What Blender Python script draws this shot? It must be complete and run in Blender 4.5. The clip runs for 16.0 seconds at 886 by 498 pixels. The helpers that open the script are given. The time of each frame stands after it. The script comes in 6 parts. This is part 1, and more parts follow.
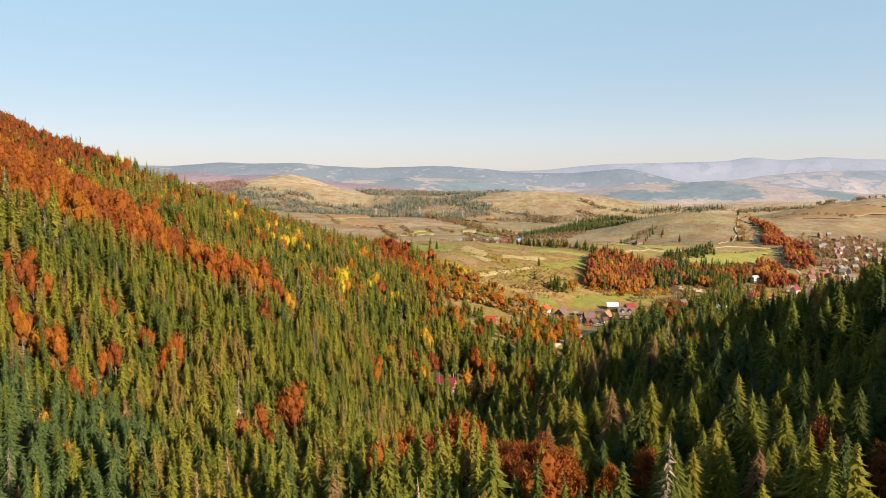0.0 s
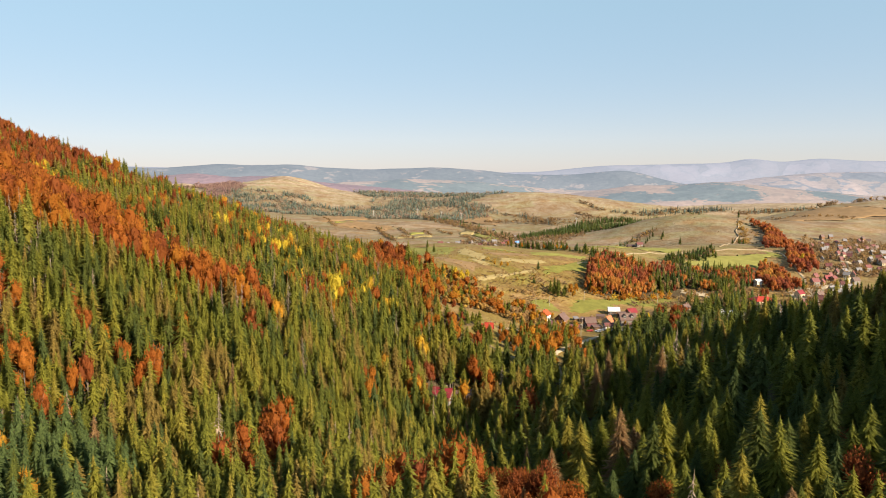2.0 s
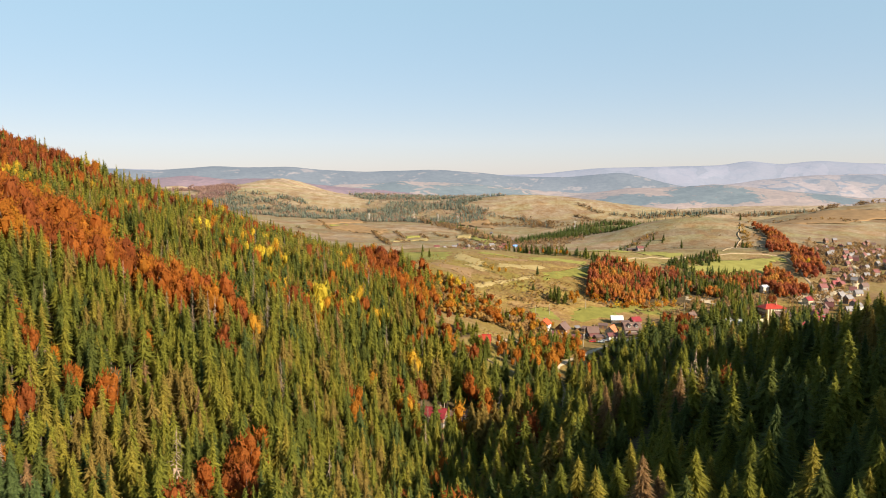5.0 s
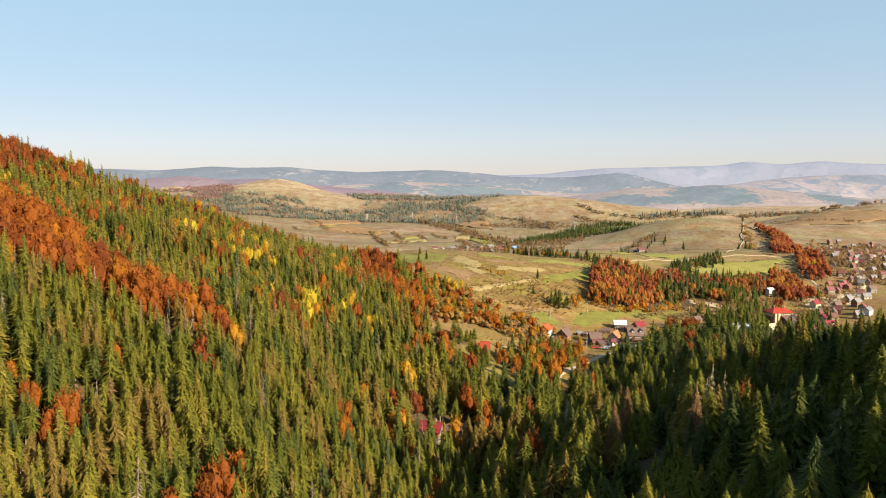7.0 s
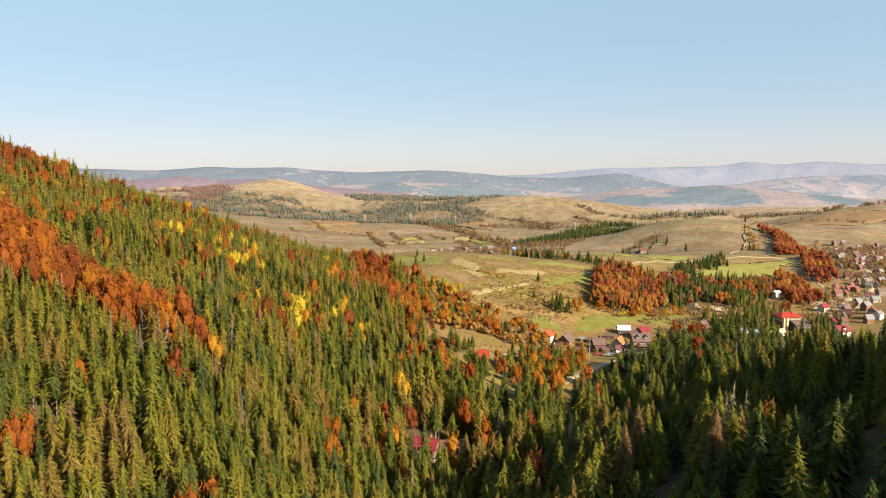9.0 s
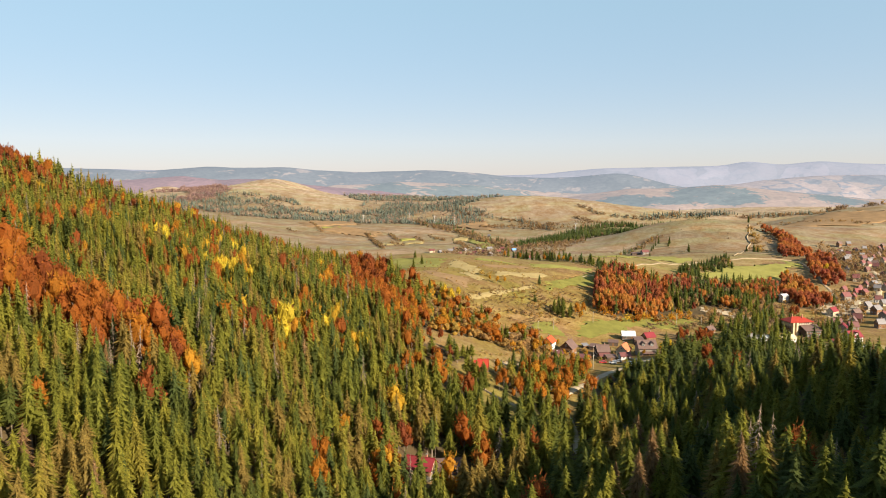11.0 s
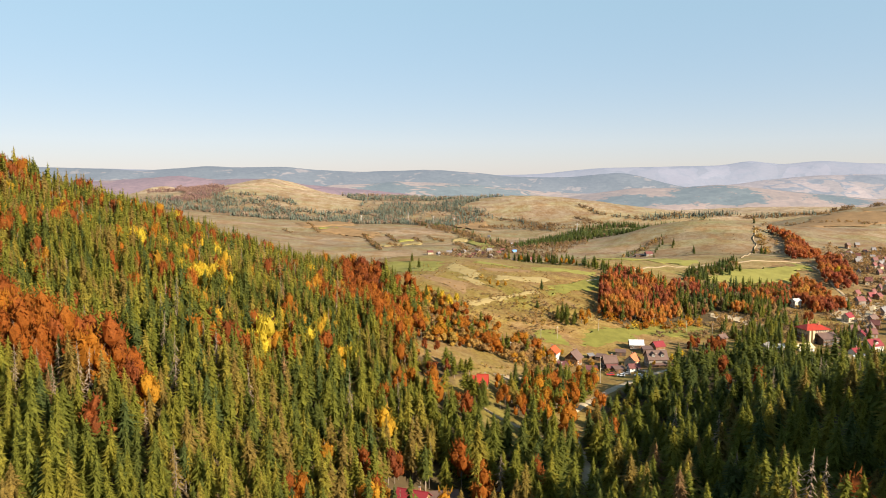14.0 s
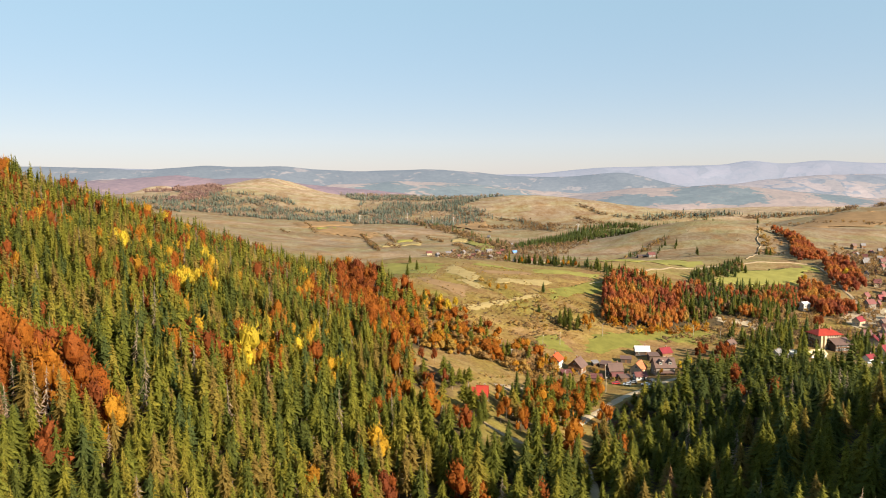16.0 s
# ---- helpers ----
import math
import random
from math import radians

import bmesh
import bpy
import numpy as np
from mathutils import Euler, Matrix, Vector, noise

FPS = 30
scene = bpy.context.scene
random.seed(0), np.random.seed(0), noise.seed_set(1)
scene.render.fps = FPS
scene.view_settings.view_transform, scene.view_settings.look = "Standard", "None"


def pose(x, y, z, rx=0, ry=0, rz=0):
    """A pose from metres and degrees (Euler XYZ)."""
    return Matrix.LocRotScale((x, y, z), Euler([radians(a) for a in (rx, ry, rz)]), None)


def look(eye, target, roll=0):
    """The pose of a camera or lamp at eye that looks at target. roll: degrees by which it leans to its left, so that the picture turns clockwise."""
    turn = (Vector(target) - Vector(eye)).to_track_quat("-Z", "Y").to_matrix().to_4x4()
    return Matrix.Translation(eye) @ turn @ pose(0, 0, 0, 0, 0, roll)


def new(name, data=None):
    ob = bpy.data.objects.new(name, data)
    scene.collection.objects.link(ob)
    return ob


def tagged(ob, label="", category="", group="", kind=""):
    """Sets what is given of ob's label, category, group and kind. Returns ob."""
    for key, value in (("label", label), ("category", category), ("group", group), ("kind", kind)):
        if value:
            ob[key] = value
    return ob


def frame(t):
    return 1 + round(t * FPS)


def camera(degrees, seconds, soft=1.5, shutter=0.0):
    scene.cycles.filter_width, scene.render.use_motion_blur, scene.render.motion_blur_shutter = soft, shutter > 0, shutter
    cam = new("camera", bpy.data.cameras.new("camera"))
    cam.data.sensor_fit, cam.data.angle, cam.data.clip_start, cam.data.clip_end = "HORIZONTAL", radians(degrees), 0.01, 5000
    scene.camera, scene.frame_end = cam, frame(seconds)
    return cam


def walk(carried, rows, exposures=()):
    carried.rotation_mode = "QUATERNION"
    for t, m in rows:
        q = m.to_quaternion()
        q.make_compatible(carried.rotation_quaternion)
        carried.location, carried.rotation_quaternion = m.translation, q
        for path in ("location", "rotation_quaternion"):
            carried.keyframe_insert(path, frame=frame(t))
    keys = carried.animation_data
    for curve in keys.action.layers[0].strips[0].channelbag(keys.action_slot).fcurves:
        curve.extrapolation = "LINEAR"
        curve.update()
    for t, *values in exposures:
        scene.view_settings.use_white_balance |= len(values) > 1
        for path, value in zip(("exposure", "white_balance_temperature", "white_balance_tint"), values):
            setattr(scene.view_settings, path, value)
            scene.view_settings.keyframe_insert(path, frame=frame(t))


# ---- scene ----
cam = camera(67.2, 16.0, soft=1.0)
walk(cam, [
    (0.0, pose(-8.646, -127.999, 110.041, 83.4548, 0, 0.5791)),
    (1.0, pose(-8.167, -121.523, 110.059, 83.5153, 0, 0.5142)),
    (2.0, pose(-7.717, -114.664, 110.092, 83.5850, 0, 0.4402)),
    (3.0, pose(-7.304, -107.156, 110.141, 83.6670, 0, 0.3534)),
    (4.0, pose(-6.845, -99.201, 110.144, 83.7401, 0, 0.2719)),
    (5.0, pose(-6.264, -91.060, 110.041, 83.7845, 0, 0.2129)),
    (6.0, pose(-5.596, -82.773, 109.860, 83.8080, 0, 0.1709)),
    (7.0, pose(-4.901, -74.329, 109.646, 83.8249, 0, 0.1348)),
    (8.0, pose(-4.229, -65.812, 109.470, 83.8400, 0, 0.1005)),
    (9.0, pose(-3.620, -57.406, 109.418, 83.8478, 0, 0.0712)),
    (10.0, pose(-3.094, -49.233, 109.543, 83.8448, 0, 0.0496)),
    (11.0, pose(-2.607, -41.154, 109.739, 83.8354, 0, 0.0354)),
    (12.0, pose(-2.095, -32.972, 109.869, 83.8256, 0, 0.0274)),
    (13.0, pose(-1.547, -24.656, 109.899, 83.8165, 0, 0.0230)),
    (14.0, pose(-1.002, -16.342, 109.902, 83.8038, 0, 0.0183)),
    (15.0, pose(-0.490, -8.135, 109.938, 83.7845, 0, 0.0102)),
    (16.0, pose(0.000, -0.001, 110.000, 83.7612, 0, 0.0000)),
])

# ---- world and sun: a clear autumn afternoon, sun to the right of the valley ----
SUN_EL, SUN_AZ = 26.0, 130.0          # degrees; azimuth clockwise from +y
world = bpy.data.worlds.new("sky")
scene.world = world
world.use_nodes = True
wn, wl = world.node_tree.nodes, world.node_tree.links
sky = wn.new("ShaderNodeTexSky")
sky.sky_type = "NISHITA"
sky.sun_disc = False
sky.sun_elevation, sky.sun_rotation = radians(SUN_EL), radians(SUN_AZ)
sky.altitude, sky.air_density, sky.dust_density, sky.ozone_density = 600, 1.0, 0.4, 3.5
wn["Background"].inputs["Strength"].default_value = 0.170
soften = wn.new("ShaderNodeGamma")          # autumn haze evens the sky out towards the horizon
soften.inputs["Gamma"].default_value = 0.32
richer = wn.new("ShaderNodeHueSaturation")
richer.inputs["Saturation"].default_value = 1.9
wl.new(sky.outputs["Color"], soften.inputs["Color"])
wl.new(soften.outputs["Color"], richer.inputs["Color"])
tone = wn.new("ShaderNodeMix")
tone.data_type, tone.blend_type = "RGBA", "MULTIPLY"
tone.inputs[0].default_value = 1.0
height = wn.new("ShaderNodeSeparateXYZ")          # the haze turns the foot of the sky grey, the blue above it clear
wl.new(wn.new("ShaderNodeTexCoord").outputs["Generated"], height.inputs[0])
clear = wn.new("ShaderNodeMapRange")
clear.inputs["From Min"].default_value, clear.inputs["From Max"].default_value = 0.0, 0.25
wl.new(height.outputs["Z"], clear.inputs["Value"])
hue = wn.new("ShaderNodeMix")
hue.data_type = "RGBA"
hue.inputs[6].default_value, hue.inputs[7].default_value = (0.895, 0.835, 0.92, 1), (1.20, 1.10, 0.985, 1)
wl.new(clear.outputs[0], hue.inputs[0])
wl.new(hue.outputs[2], tone.inputs[7])
wl.new(richer.outputs["Color"], tone.inputs[6])
wl.new(tone.outputs[2], wn["Background"].inputs["Color"])

sun_data = bpy.data.lights.new("sun", "SUN")
sun_data.energy, sun_data.angle, sun_data.color = 5.0, radians(0.55), (1.0, 0.86, 0.66)
sun = new("sun", sun_data)
sa, se = radians(SUN_AZ), radians(SUN_EL)
sun.matrix_world = look((400 * math.sin(sa) * math.cos(se), 400 * math.cos(sa) * math.cos(se), 400 * math.sin(se)), (0, 0, 0))
scene.view_settings.exposure = 1.52


# ---- materials ----
def nodes_of(name):
    m = bpy.data.materials.new(name)
    m.use_nodes = True
    nt = m.node_tree
    return m, nt.nodes, nt.links, nt.nodes["Principled BSDF"]


def ramp(n, stops):
    r = n.new("ShaderNodeValToRGB")
    el = r.color_ramp.elements
    while len(el) < len(stops):
        el.new(0.5)
    for e, (p, c) in zip(el, stops):
        e.position, e.color = p, (*c, 1)
    return r


def noise_tex(n, l, vec, scale, detail=4.0, rough=0.6):
    t = n.new("ShaderNodeTexNoise")
    t.inputs["Scale"].default_value, t.inputs["Detail"].default_value, t.inputs["Roughness"].default_value = scale, detail, rough
    l.new(vec, t.inputs["Vector"])
    return t.outputs["Fac"]


def mixed(n, l, fac, a, b, mode="MIX"):
    """A colour mix; fac is a number or a socket, a and b colours or sockets."""
    m = n.new("ShaderNodeMix")
    m.data_type, m.blend_type = "RGBA", mode
    for k, v in ((0, fac), (6, a), (7, b)):
        if isinstance(v, bpy.types.NodeSocket):
            l.new(v, m.inputs[k])
        else:
            m.inputs[k].default_value = v if k == 0 else (*v, 1)
    return m.outputs[2]


def surface(name, c1, c2, scale=1.0, rough=0.8, bump=0.3, metal=0.0, grime=0.35, coords="Object"):
    """Two colours in a fine grain, a slow stain over them, and a bump."""
    m, n, l, p = nodes_of(name)
    tc = n.new("ShaderNodeTexCoord").outputs[coords] if coords != "World" else n.new("ShaderNodeNewGeometry").outputs["Position"]
    fine, slow = noise_tex(n, l, tc, scale * 3), noise_tex(n, l, tc, scale * 0.35, 3)
    col = mixed(n, l, fine, c1, c2)
    st = ramp(n, [(0.35, (1, 1, 1)), (0.7, (1 - grime,) * 3)])
    l.new(slow, st.inputs[0])
    col = mixed(n, l, 1.0, col, st.outputs[0], "MULTIPLY")
    l.new(col, p.inputs["Base Color"])
    p.inputs["Roughness"].default_value, p.inputs["Metallic"].default_value = rough, metal
    p.inputs["Specular IOR Level"].default_value = 0.1 if rough > 0.7 else 0.35
    if bump:
        b = n.new("ShaderNodeBump")
        b.inputs["Strength"].default_value, b.inputs["Distance"].default_value = bump, 0.05
        l.new(fine, b.inputs["Height"])
        l.new(b.outputs["Normal"], p.inputs["Normal"])
    return m


def foliage(name, stops, trans=0.3, depth=0.5):
    """Leaf mass: each tree's own tint from its 'tint' attribute, spray by spray variation, some light through the leaves."""
    m, n, l, p = nodes_of(name)
    at = n.new("ShaderNodeAttribute")
    at.attribute_name = "tint"
    r = ramp(n, stops)
    l.new(at.outputs["Fac"], r.inputs[0])
    geo = n.new("ShaderNodeNewGeometry")
    isl = ramp(n, [(0.0, (0.82, 0.83, 0.86)), (1.0, (1.18, 1.17, 1.1))])
    l.new(geo.outputs["Random Per Island"], isl.inputs[0])
    col = mixed(n, l, 1.0, r.outputs[0], isl.outputs[0], "MULTIPLY")
    fine = ramp(n, [(0.38, (1 - depth, 1 - 0.96 * depth, 1 - 0.88 * depth)), (0.62, (1 + depth, 1 + 0.94 * depth, 1 + 0.72 * depth))])
    l.new(noise_tex(n, l, geo.outputs["Position"], 2.3, 5, 0.85), fine.inputs[0])
    col = mixed(n, l, 1.0, col, fine.outputs[0], "MULTIPLY")
    l.new(col, p.inputs["Base Color"])
    p.inputs["Roughness"].default_value = 0.75
    p.inputs["Specular IOR Level"].default_value = 0.15
    tr = n.new("ShaderNodeBsdfTranslucent")
    l.new(col, tr.inputs["Color"])
    mx = n.new("ShaderNodeMixShader")
    mx.inputs[0].default_value = trans
    l.new(p.outputs[0], mx.inputs[1])
    l.new(tr.outputs[0], mx.inputs[2])
    l.new(mx.outputs[0], n["Material Output"].inputs["Surface"])
    return m


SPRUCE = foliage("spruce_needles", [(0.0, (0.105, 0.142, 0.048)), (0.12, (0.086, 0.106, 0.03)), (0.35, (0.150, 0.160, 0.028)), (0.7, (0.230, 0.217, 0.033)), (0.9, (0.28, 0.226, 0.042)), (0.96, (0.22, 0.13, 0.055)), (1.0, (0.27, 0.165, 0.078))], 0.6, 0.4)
BEECH = foliage("autumn_leaves", [(0.0, (0.21, 0.058, 0.022)), (0.3, (0.30, 0.092, 0.017)), (0.55, (0.38, 0.152, 0.018)), (0.75, (0.45, 0.245, 0.026)), (0.9, (0.53, 0.37, 0.036)), (1.0, (0.57, 0.44, 0.045))], 0.62, 0.34)
# beech leaves of the farther woods, with haze mixed into the colour
HAZED_BEECH = foliage("hazed_beech_leaves", [(0.0, (0.27, 0.076, 0.042)), (0.25, (0.37, 0.122, 0.04)), (0.5, (0.45, 0.195, 0.044)), (0.75, (0.44, 0.265, 0.058)), (1.0, (0.47, 0.32, 0.07))], 0.62, 0.34)
SHRUB = foliage("shrub_leaves", [(0.0, (0.20, 0.135, 0.085)), (0.4, (0.29, 0.17, 0.062)), (0.7, (0.38, 0.235, 0.05)), (1.0, (0.22, 0.20, 0.055))], 0.5, 0.28)
TWIGS = foliage("bare_grey_twigs", [(0.0, (0.22, 0.17, 0.12)), (1.0, (0.33, 0.24, 0.18))], 0.4, 0.3)
# far woods: the blue-grey of the haze is put into these foliage colours
HAZED_WOOD = foliage("distant_wood", [(0.0, (0.115, 0.140, 0.120)), (0.45, (0.145, 0.160, 0.125)), (0.6, (0.21, 0.165, 0.125)), (1.0, (0.27, 0.165, 0.12))], 0.2)
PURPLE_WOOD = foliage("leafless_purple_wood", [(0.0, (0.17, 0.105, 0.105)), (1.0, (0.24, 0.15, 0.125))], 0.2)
BARK = surface("bark", (0.13, 0.10, 0.075), (0.24, 0.19, 0.15), 2.0, 0.9)


def ground_material():
    """Autumn pasture, dry straw and green patches; forest litter where the sheet's 'litter' attribute says trees stand."""
    m, n, l, p = nodes_of("pasture")
    pos = n.new("ShaderNodeNewGeometry").outputs["Position"]
    big, mid, fine = noise_tex(n, l, pos, 0.006, 4), noise_tex(n, l, pos, 0.035, 5, 0.65), noise_tex(n, l, pos, 0.6, 4, 0.7)
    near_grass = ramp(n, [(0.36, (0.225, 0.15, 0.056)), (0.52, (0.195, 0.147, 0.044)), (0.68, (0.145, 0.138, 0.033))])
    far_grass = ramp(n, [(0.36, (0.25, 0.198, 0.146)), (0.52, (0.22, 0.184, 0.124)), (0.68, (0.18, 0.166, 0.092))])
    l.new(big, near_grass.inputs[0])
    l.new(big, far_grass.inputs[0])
    sep = n.new("ShaderNodeSeparateXYZ")                # higher pastures up the valley are drier, and greyed here for haze
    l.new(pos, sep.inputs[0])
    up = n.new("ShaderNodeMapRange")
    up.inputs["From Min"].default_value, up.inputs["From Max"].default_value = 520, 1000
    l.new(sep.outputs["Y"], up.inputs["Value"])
    dry = n.new("ShaderNodeMapRange")                  # bare hills at the valley's head: driest, and paled further for haze
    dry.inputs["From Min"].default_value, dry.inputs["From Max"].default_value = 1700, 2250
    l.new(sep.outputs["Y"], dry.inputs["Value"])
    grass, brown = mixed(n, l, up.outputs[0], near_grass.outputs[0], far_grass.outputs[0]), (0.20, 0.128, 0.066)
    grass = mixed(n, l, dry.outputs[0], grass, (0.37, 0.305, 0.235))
    r2 = ramp(n, [(0.43, (0, 0, 0)), (0.62, (0.8, 0.8, 0.8))])
    l.new(mid, r2.inputs[0])
    col = mixed(n, l, r2.outputs[0], grass, brown)
    turn = n.new("ShaderNodeMapping")                    # narrow strip fields
    turn.inputs["Rotation"].default_value, turn.inputs["Scale"].default_value = (0, 0, 0.5), (0.009, 0.034, 0.0)
    l.new(pos, turn.inputs["Vector"])
    cells = n.new("ShaderNodeTexVoronoi")
    cells.inputs["Scale"].default_value, cells.inputs["Randomness"].default_value = 1.0, 0.9
    l.new(turn.outputs[0], cells.inputs["Vector"])
    bw = n.new("ShaderNodeRGBToBW")
    l.new(cells.outputs["Color"], bw.inputs[0])
    strips = ramp(n, [(0.2, (0.68, 0.60, 0.58)), (0.42, (1.0, 0.96, 0.9)), (0.6, (0.86, 1.0, 0.72)), (0.8, (1.3, 1.22, 1.15))])
    l.new(bw.outputs[0], strips.inputs[0])
    col = mixed(n, l, 0.5, col, strips.outputs[0], "MULTIPLY")
    r3 = ramp(n, [(0.3, (0.62, 0.6, 0.58)), (0.7, (1.25, 1.25, 1.22))])
    l.new(fine, r3.inputs[0])
    col = mixed(n, l, 1.0, col, r3.outputs[0], "MULTIPLY")
    tuft = ramp(n, [(0.44, (1, 1, 1)), (0.56, (0.66, 0.55, 0.45)), (0.64, (1.12, 1.08, 0.95))])      # tussocks and low scrub
    l.new(noise_tex(n, l, pos, 0.11, 6, 0.7), tuft.inputs[0])
    col = mixed(n, l, 0.7, col, tuft.outputs[0], "MULTIPLY")
    at = n.new("ShaderNodeAttribute")
    at.attribute_name = "litter"
    col = mixed(n, l, at.outputs["Fac"], col, (0.055, 0.040, 0.022))
    l.new(col, p.inputs["Base Color"])
    p.inputs["Roughness"].default_value = 0.95
    p.inputs["Specular IOR Level"].default_value = 0.1
    b = n.new("ShaderNodeBump")
    b.inputs["Strength"].default_value, b.inputs["Distance"].default_value = 0.6, 0.6
    l.new(mid, b.inputs["Height"])
    l.new(b.outputs["Normal"], p.inputs["Normal"])
    return m


PASTURE = ground_material()


def far_material(name, field, wood, glow, glow_strength, scale=0.006, grain=1.0):
    """Distant hills: fields and, where the 'cover' attribute says so, woods; lit by the sun, with an emitted glow for
    the haze before them.
    """
    m, n, l, p = nodes_of(name)
    pos = n.new("ShaderNodeNewGeometry").outputs["Position"]
    flat = n.new("ShaderNodeMapping")
    flat.inputs["Scale"].default_value = (1, 1, 4)
    l.new(pos, flat.inputs["Vector"])
    at = n.new("ShaderNodeAttribute")
    at.attribute_name = "cover"
    add = n.new("ShaderNodeMath")
    l.new(at.outputs["Fac"], add.inputs[0])
    l.new(noise_tex(n, l, flat.outputs[0], scale * 1.6, 8, 0.72), add.inputs[1])
    plots = n.new("ShaderNodeMapping")
    plots.inputs["Rotation"].default_value, plots.inputs["Scale"].default_value = (0, 0, 0.4), (scale * 1.2, scale * 2.4, 0)
    bend = n.new("ShaderNodeTexNoise")
    bend.inputs["Scale"].default_value = scale * 1.5
    l.new(pos, bend.inputs["Vector"])
    warp = n.new("ShaderNodeVectorMath")
    warp.operation = "MULTIPLY_ADD"
    warp.inputs[1].default_value = (0.9 / scale,) * 3
    l.new(bend.outputs["Color"], warp.inputs[0])
    l.new(pos, warp.inputs[2])
    l.new(warp.outputs[0], plots.inputs["Vector"])
    cell, rim = n.new("ShaderNodeTexVoronoi"), n.new("ShaderNodeTexVoronoi")
    rim.feature = "DISTANCE_TO_EDGE"
    for v in (cell, rim):
        v.inputs["Scale"].default_value = 1.0
        l.new(plots.outputs[0], v.inputs["Vector"])
    near_rim = ramp(n, [(0.02, (0.17, 0.17, 0.17)), (0.09, (0, 0, 0))])          # hedges grow along the plots' edges
    l.new(rim.outputs["Distance"], near_rim.inputs[0])
    more = n.new("ShaderNodeMath")
    l.new(add.outputs[0], more.inputs[0])
    l.new(near_rim.outputs[0], more.inputs[1])
    r = ramp(n, [(0.74, field), (0.79, wood)])
    l.new(more.outputs[0], r.inputs[0])
    bw = n.new("ShaderNodeRGBToBW")
    l.new(cell.outputs["Color"], bw.inputs[0])
    shade = ramp(n, [(0.25, (0.88, 0.9, 0.88)), (0.75, (1.1, 1.08, 1.06))])
    l.new(bw.outputs[0], shade.inputs[0])
    fine = ramp(n, [(0.3, (1 - 0.28 * grain, 1 - 0.28 * grain, 1 - 0.26 * grain)), (0.7, (1 + 0.2 * grain, 1 + 0.2 * grain, 1 + 0.17 * grain))])
    l.new(noise_tex(n, l, flat.outputs[0], 0.035, 5, 0.75), fine.inputs[0])
    col = mixed(n, l, 1.0, r.outputs[0], shade.outputs[0], "MULTIPLY")
    l.new(mixed(n, l, 1.0, col, fine.outputs[0], "MULTIPLY"), p.inputs["Base Color"])
    p.inputs["Roughness"].default_value = 1.0
    p.inputs["Specular IOR Level"].default_value = 0.0
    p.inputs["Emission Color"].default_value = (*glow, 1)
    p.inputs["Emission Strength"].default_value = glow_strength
    return m


# ---- the lie of the land: rounded landforms, each (x, y, half-width, half-depth, height) ----
SPUR = [(-2, -249, 128, 150, 29.8), (-18, -240, 91, 60, 24.9), (3, -154, 60, 85, 9.2), (-89, -109, 158, 35, 12.9), (-267, -69, 116, 50, 35.4), (-224, -68, 43, 164, 15.5), (14, -62, 55, 49, -1.5), (64, -52, 52, 61, 17.0), (146, -44, 52, 44, 12.2), (230, -32, 130, 44, 22.4), (196, -21, 131, 164, 43.3), (-315, -16, 56, 187, 22.0), (-115, -14, 83, 47, 8.5), (208, -10, 48, 143, 20.6), (-30, 4, 171, 39, 2.7), (-176, 6, 58, 184, 14.1)]
SLOPE_A = [(58, 30, 41, 57, 15.5), (-286, 34, 56, 142, 29.4), (324, 43, 73, 145, 21.3), (-112, 46, 90, 40, -2.0), (122, 53, 65, 48, 8.9), (-58, 58, 81, 60, -0.7), (64, 106, 38, 44, 10.5), (-166, 113, 51, 63, 14.3), (313, 115, 204, 50, 21.7), (-15, 115, 47, 74, -12.9), (146, 124, 44, 198, 23.7)]
SLOPE_B = [(-239, 140, 78, 79, 20.2), (342, 141, 158, 127, 27.3), (250, 152, 56, 50, 6.4), (112, 152, 71, 56, -6.8), (-21, 161, 97, 130, -2.9), (-79, 162, 49, 57, 16.3), (-16, 171, 69, 54, -10.4), (-348, 188, 128, 140, 21.4), (-330, 200, 260, 338, 85.3), (169, 202, 183, 49, 7.2), (-65, 203, 61, 51, 2.7)]
CREST = [(224, 215, 54, 254, 3.6), (-290, 234, 74, 74, 8.4), (72, 236, 164, 54, -8.1), (182, 243, 63, 107, -8.9), (-28, 271, 83, 71, 11.0), (-145, 282, 83, 78, 13.4), (-217, 310, 133, 70, 3.4), (304, 311, 69, 84, -0.2), (-432, 322, 93, 368, 37.4), (150, 323, 68, 79, 6.1), (57, 325, 67, 86, -6.1), (-257, 328, 83, 91, -11.3), (-444, 369, 308, 76, 29.0), (121, 380, 71, 75, -9.5), (-360, 409, 122, 161, 16.3)]
MEADOW_A = [(364, 455, 196, 164, -7.3), (-238, 455, 135, 81, 28.4), (-65, 479, 128, 80, 15.2), (500, 491, 142, 108, 11.5), (-449, 496, 235, 118, 13.0), (-91, 522, 95, 123, -9.4), (266, 526, 118, 101, -4.5), (69, 537, 100, 135, 10.9), (-171, 540, 81, 265, -4.6), (-484, 601, 121, 380, 29.7), (98, 607, 186, 103, 11.8)]
MEADOW_B = [(641, 608, 310, 114, -12.8), (298, 616, 100, 107, 0.2), (-191, 652, 245, 97, 21.6), (-6, 658, 83, 185, 11.8), (70, 665, 92, 106, -10.4), (170, 670, 97, 143, 14.6), (557, 690, 110, 301, 12.3), (-263, 716, 180, 126, -18.5), (658, 746, 181, 119, -5.3), (-272, 751, 161, 288, -7.1)]
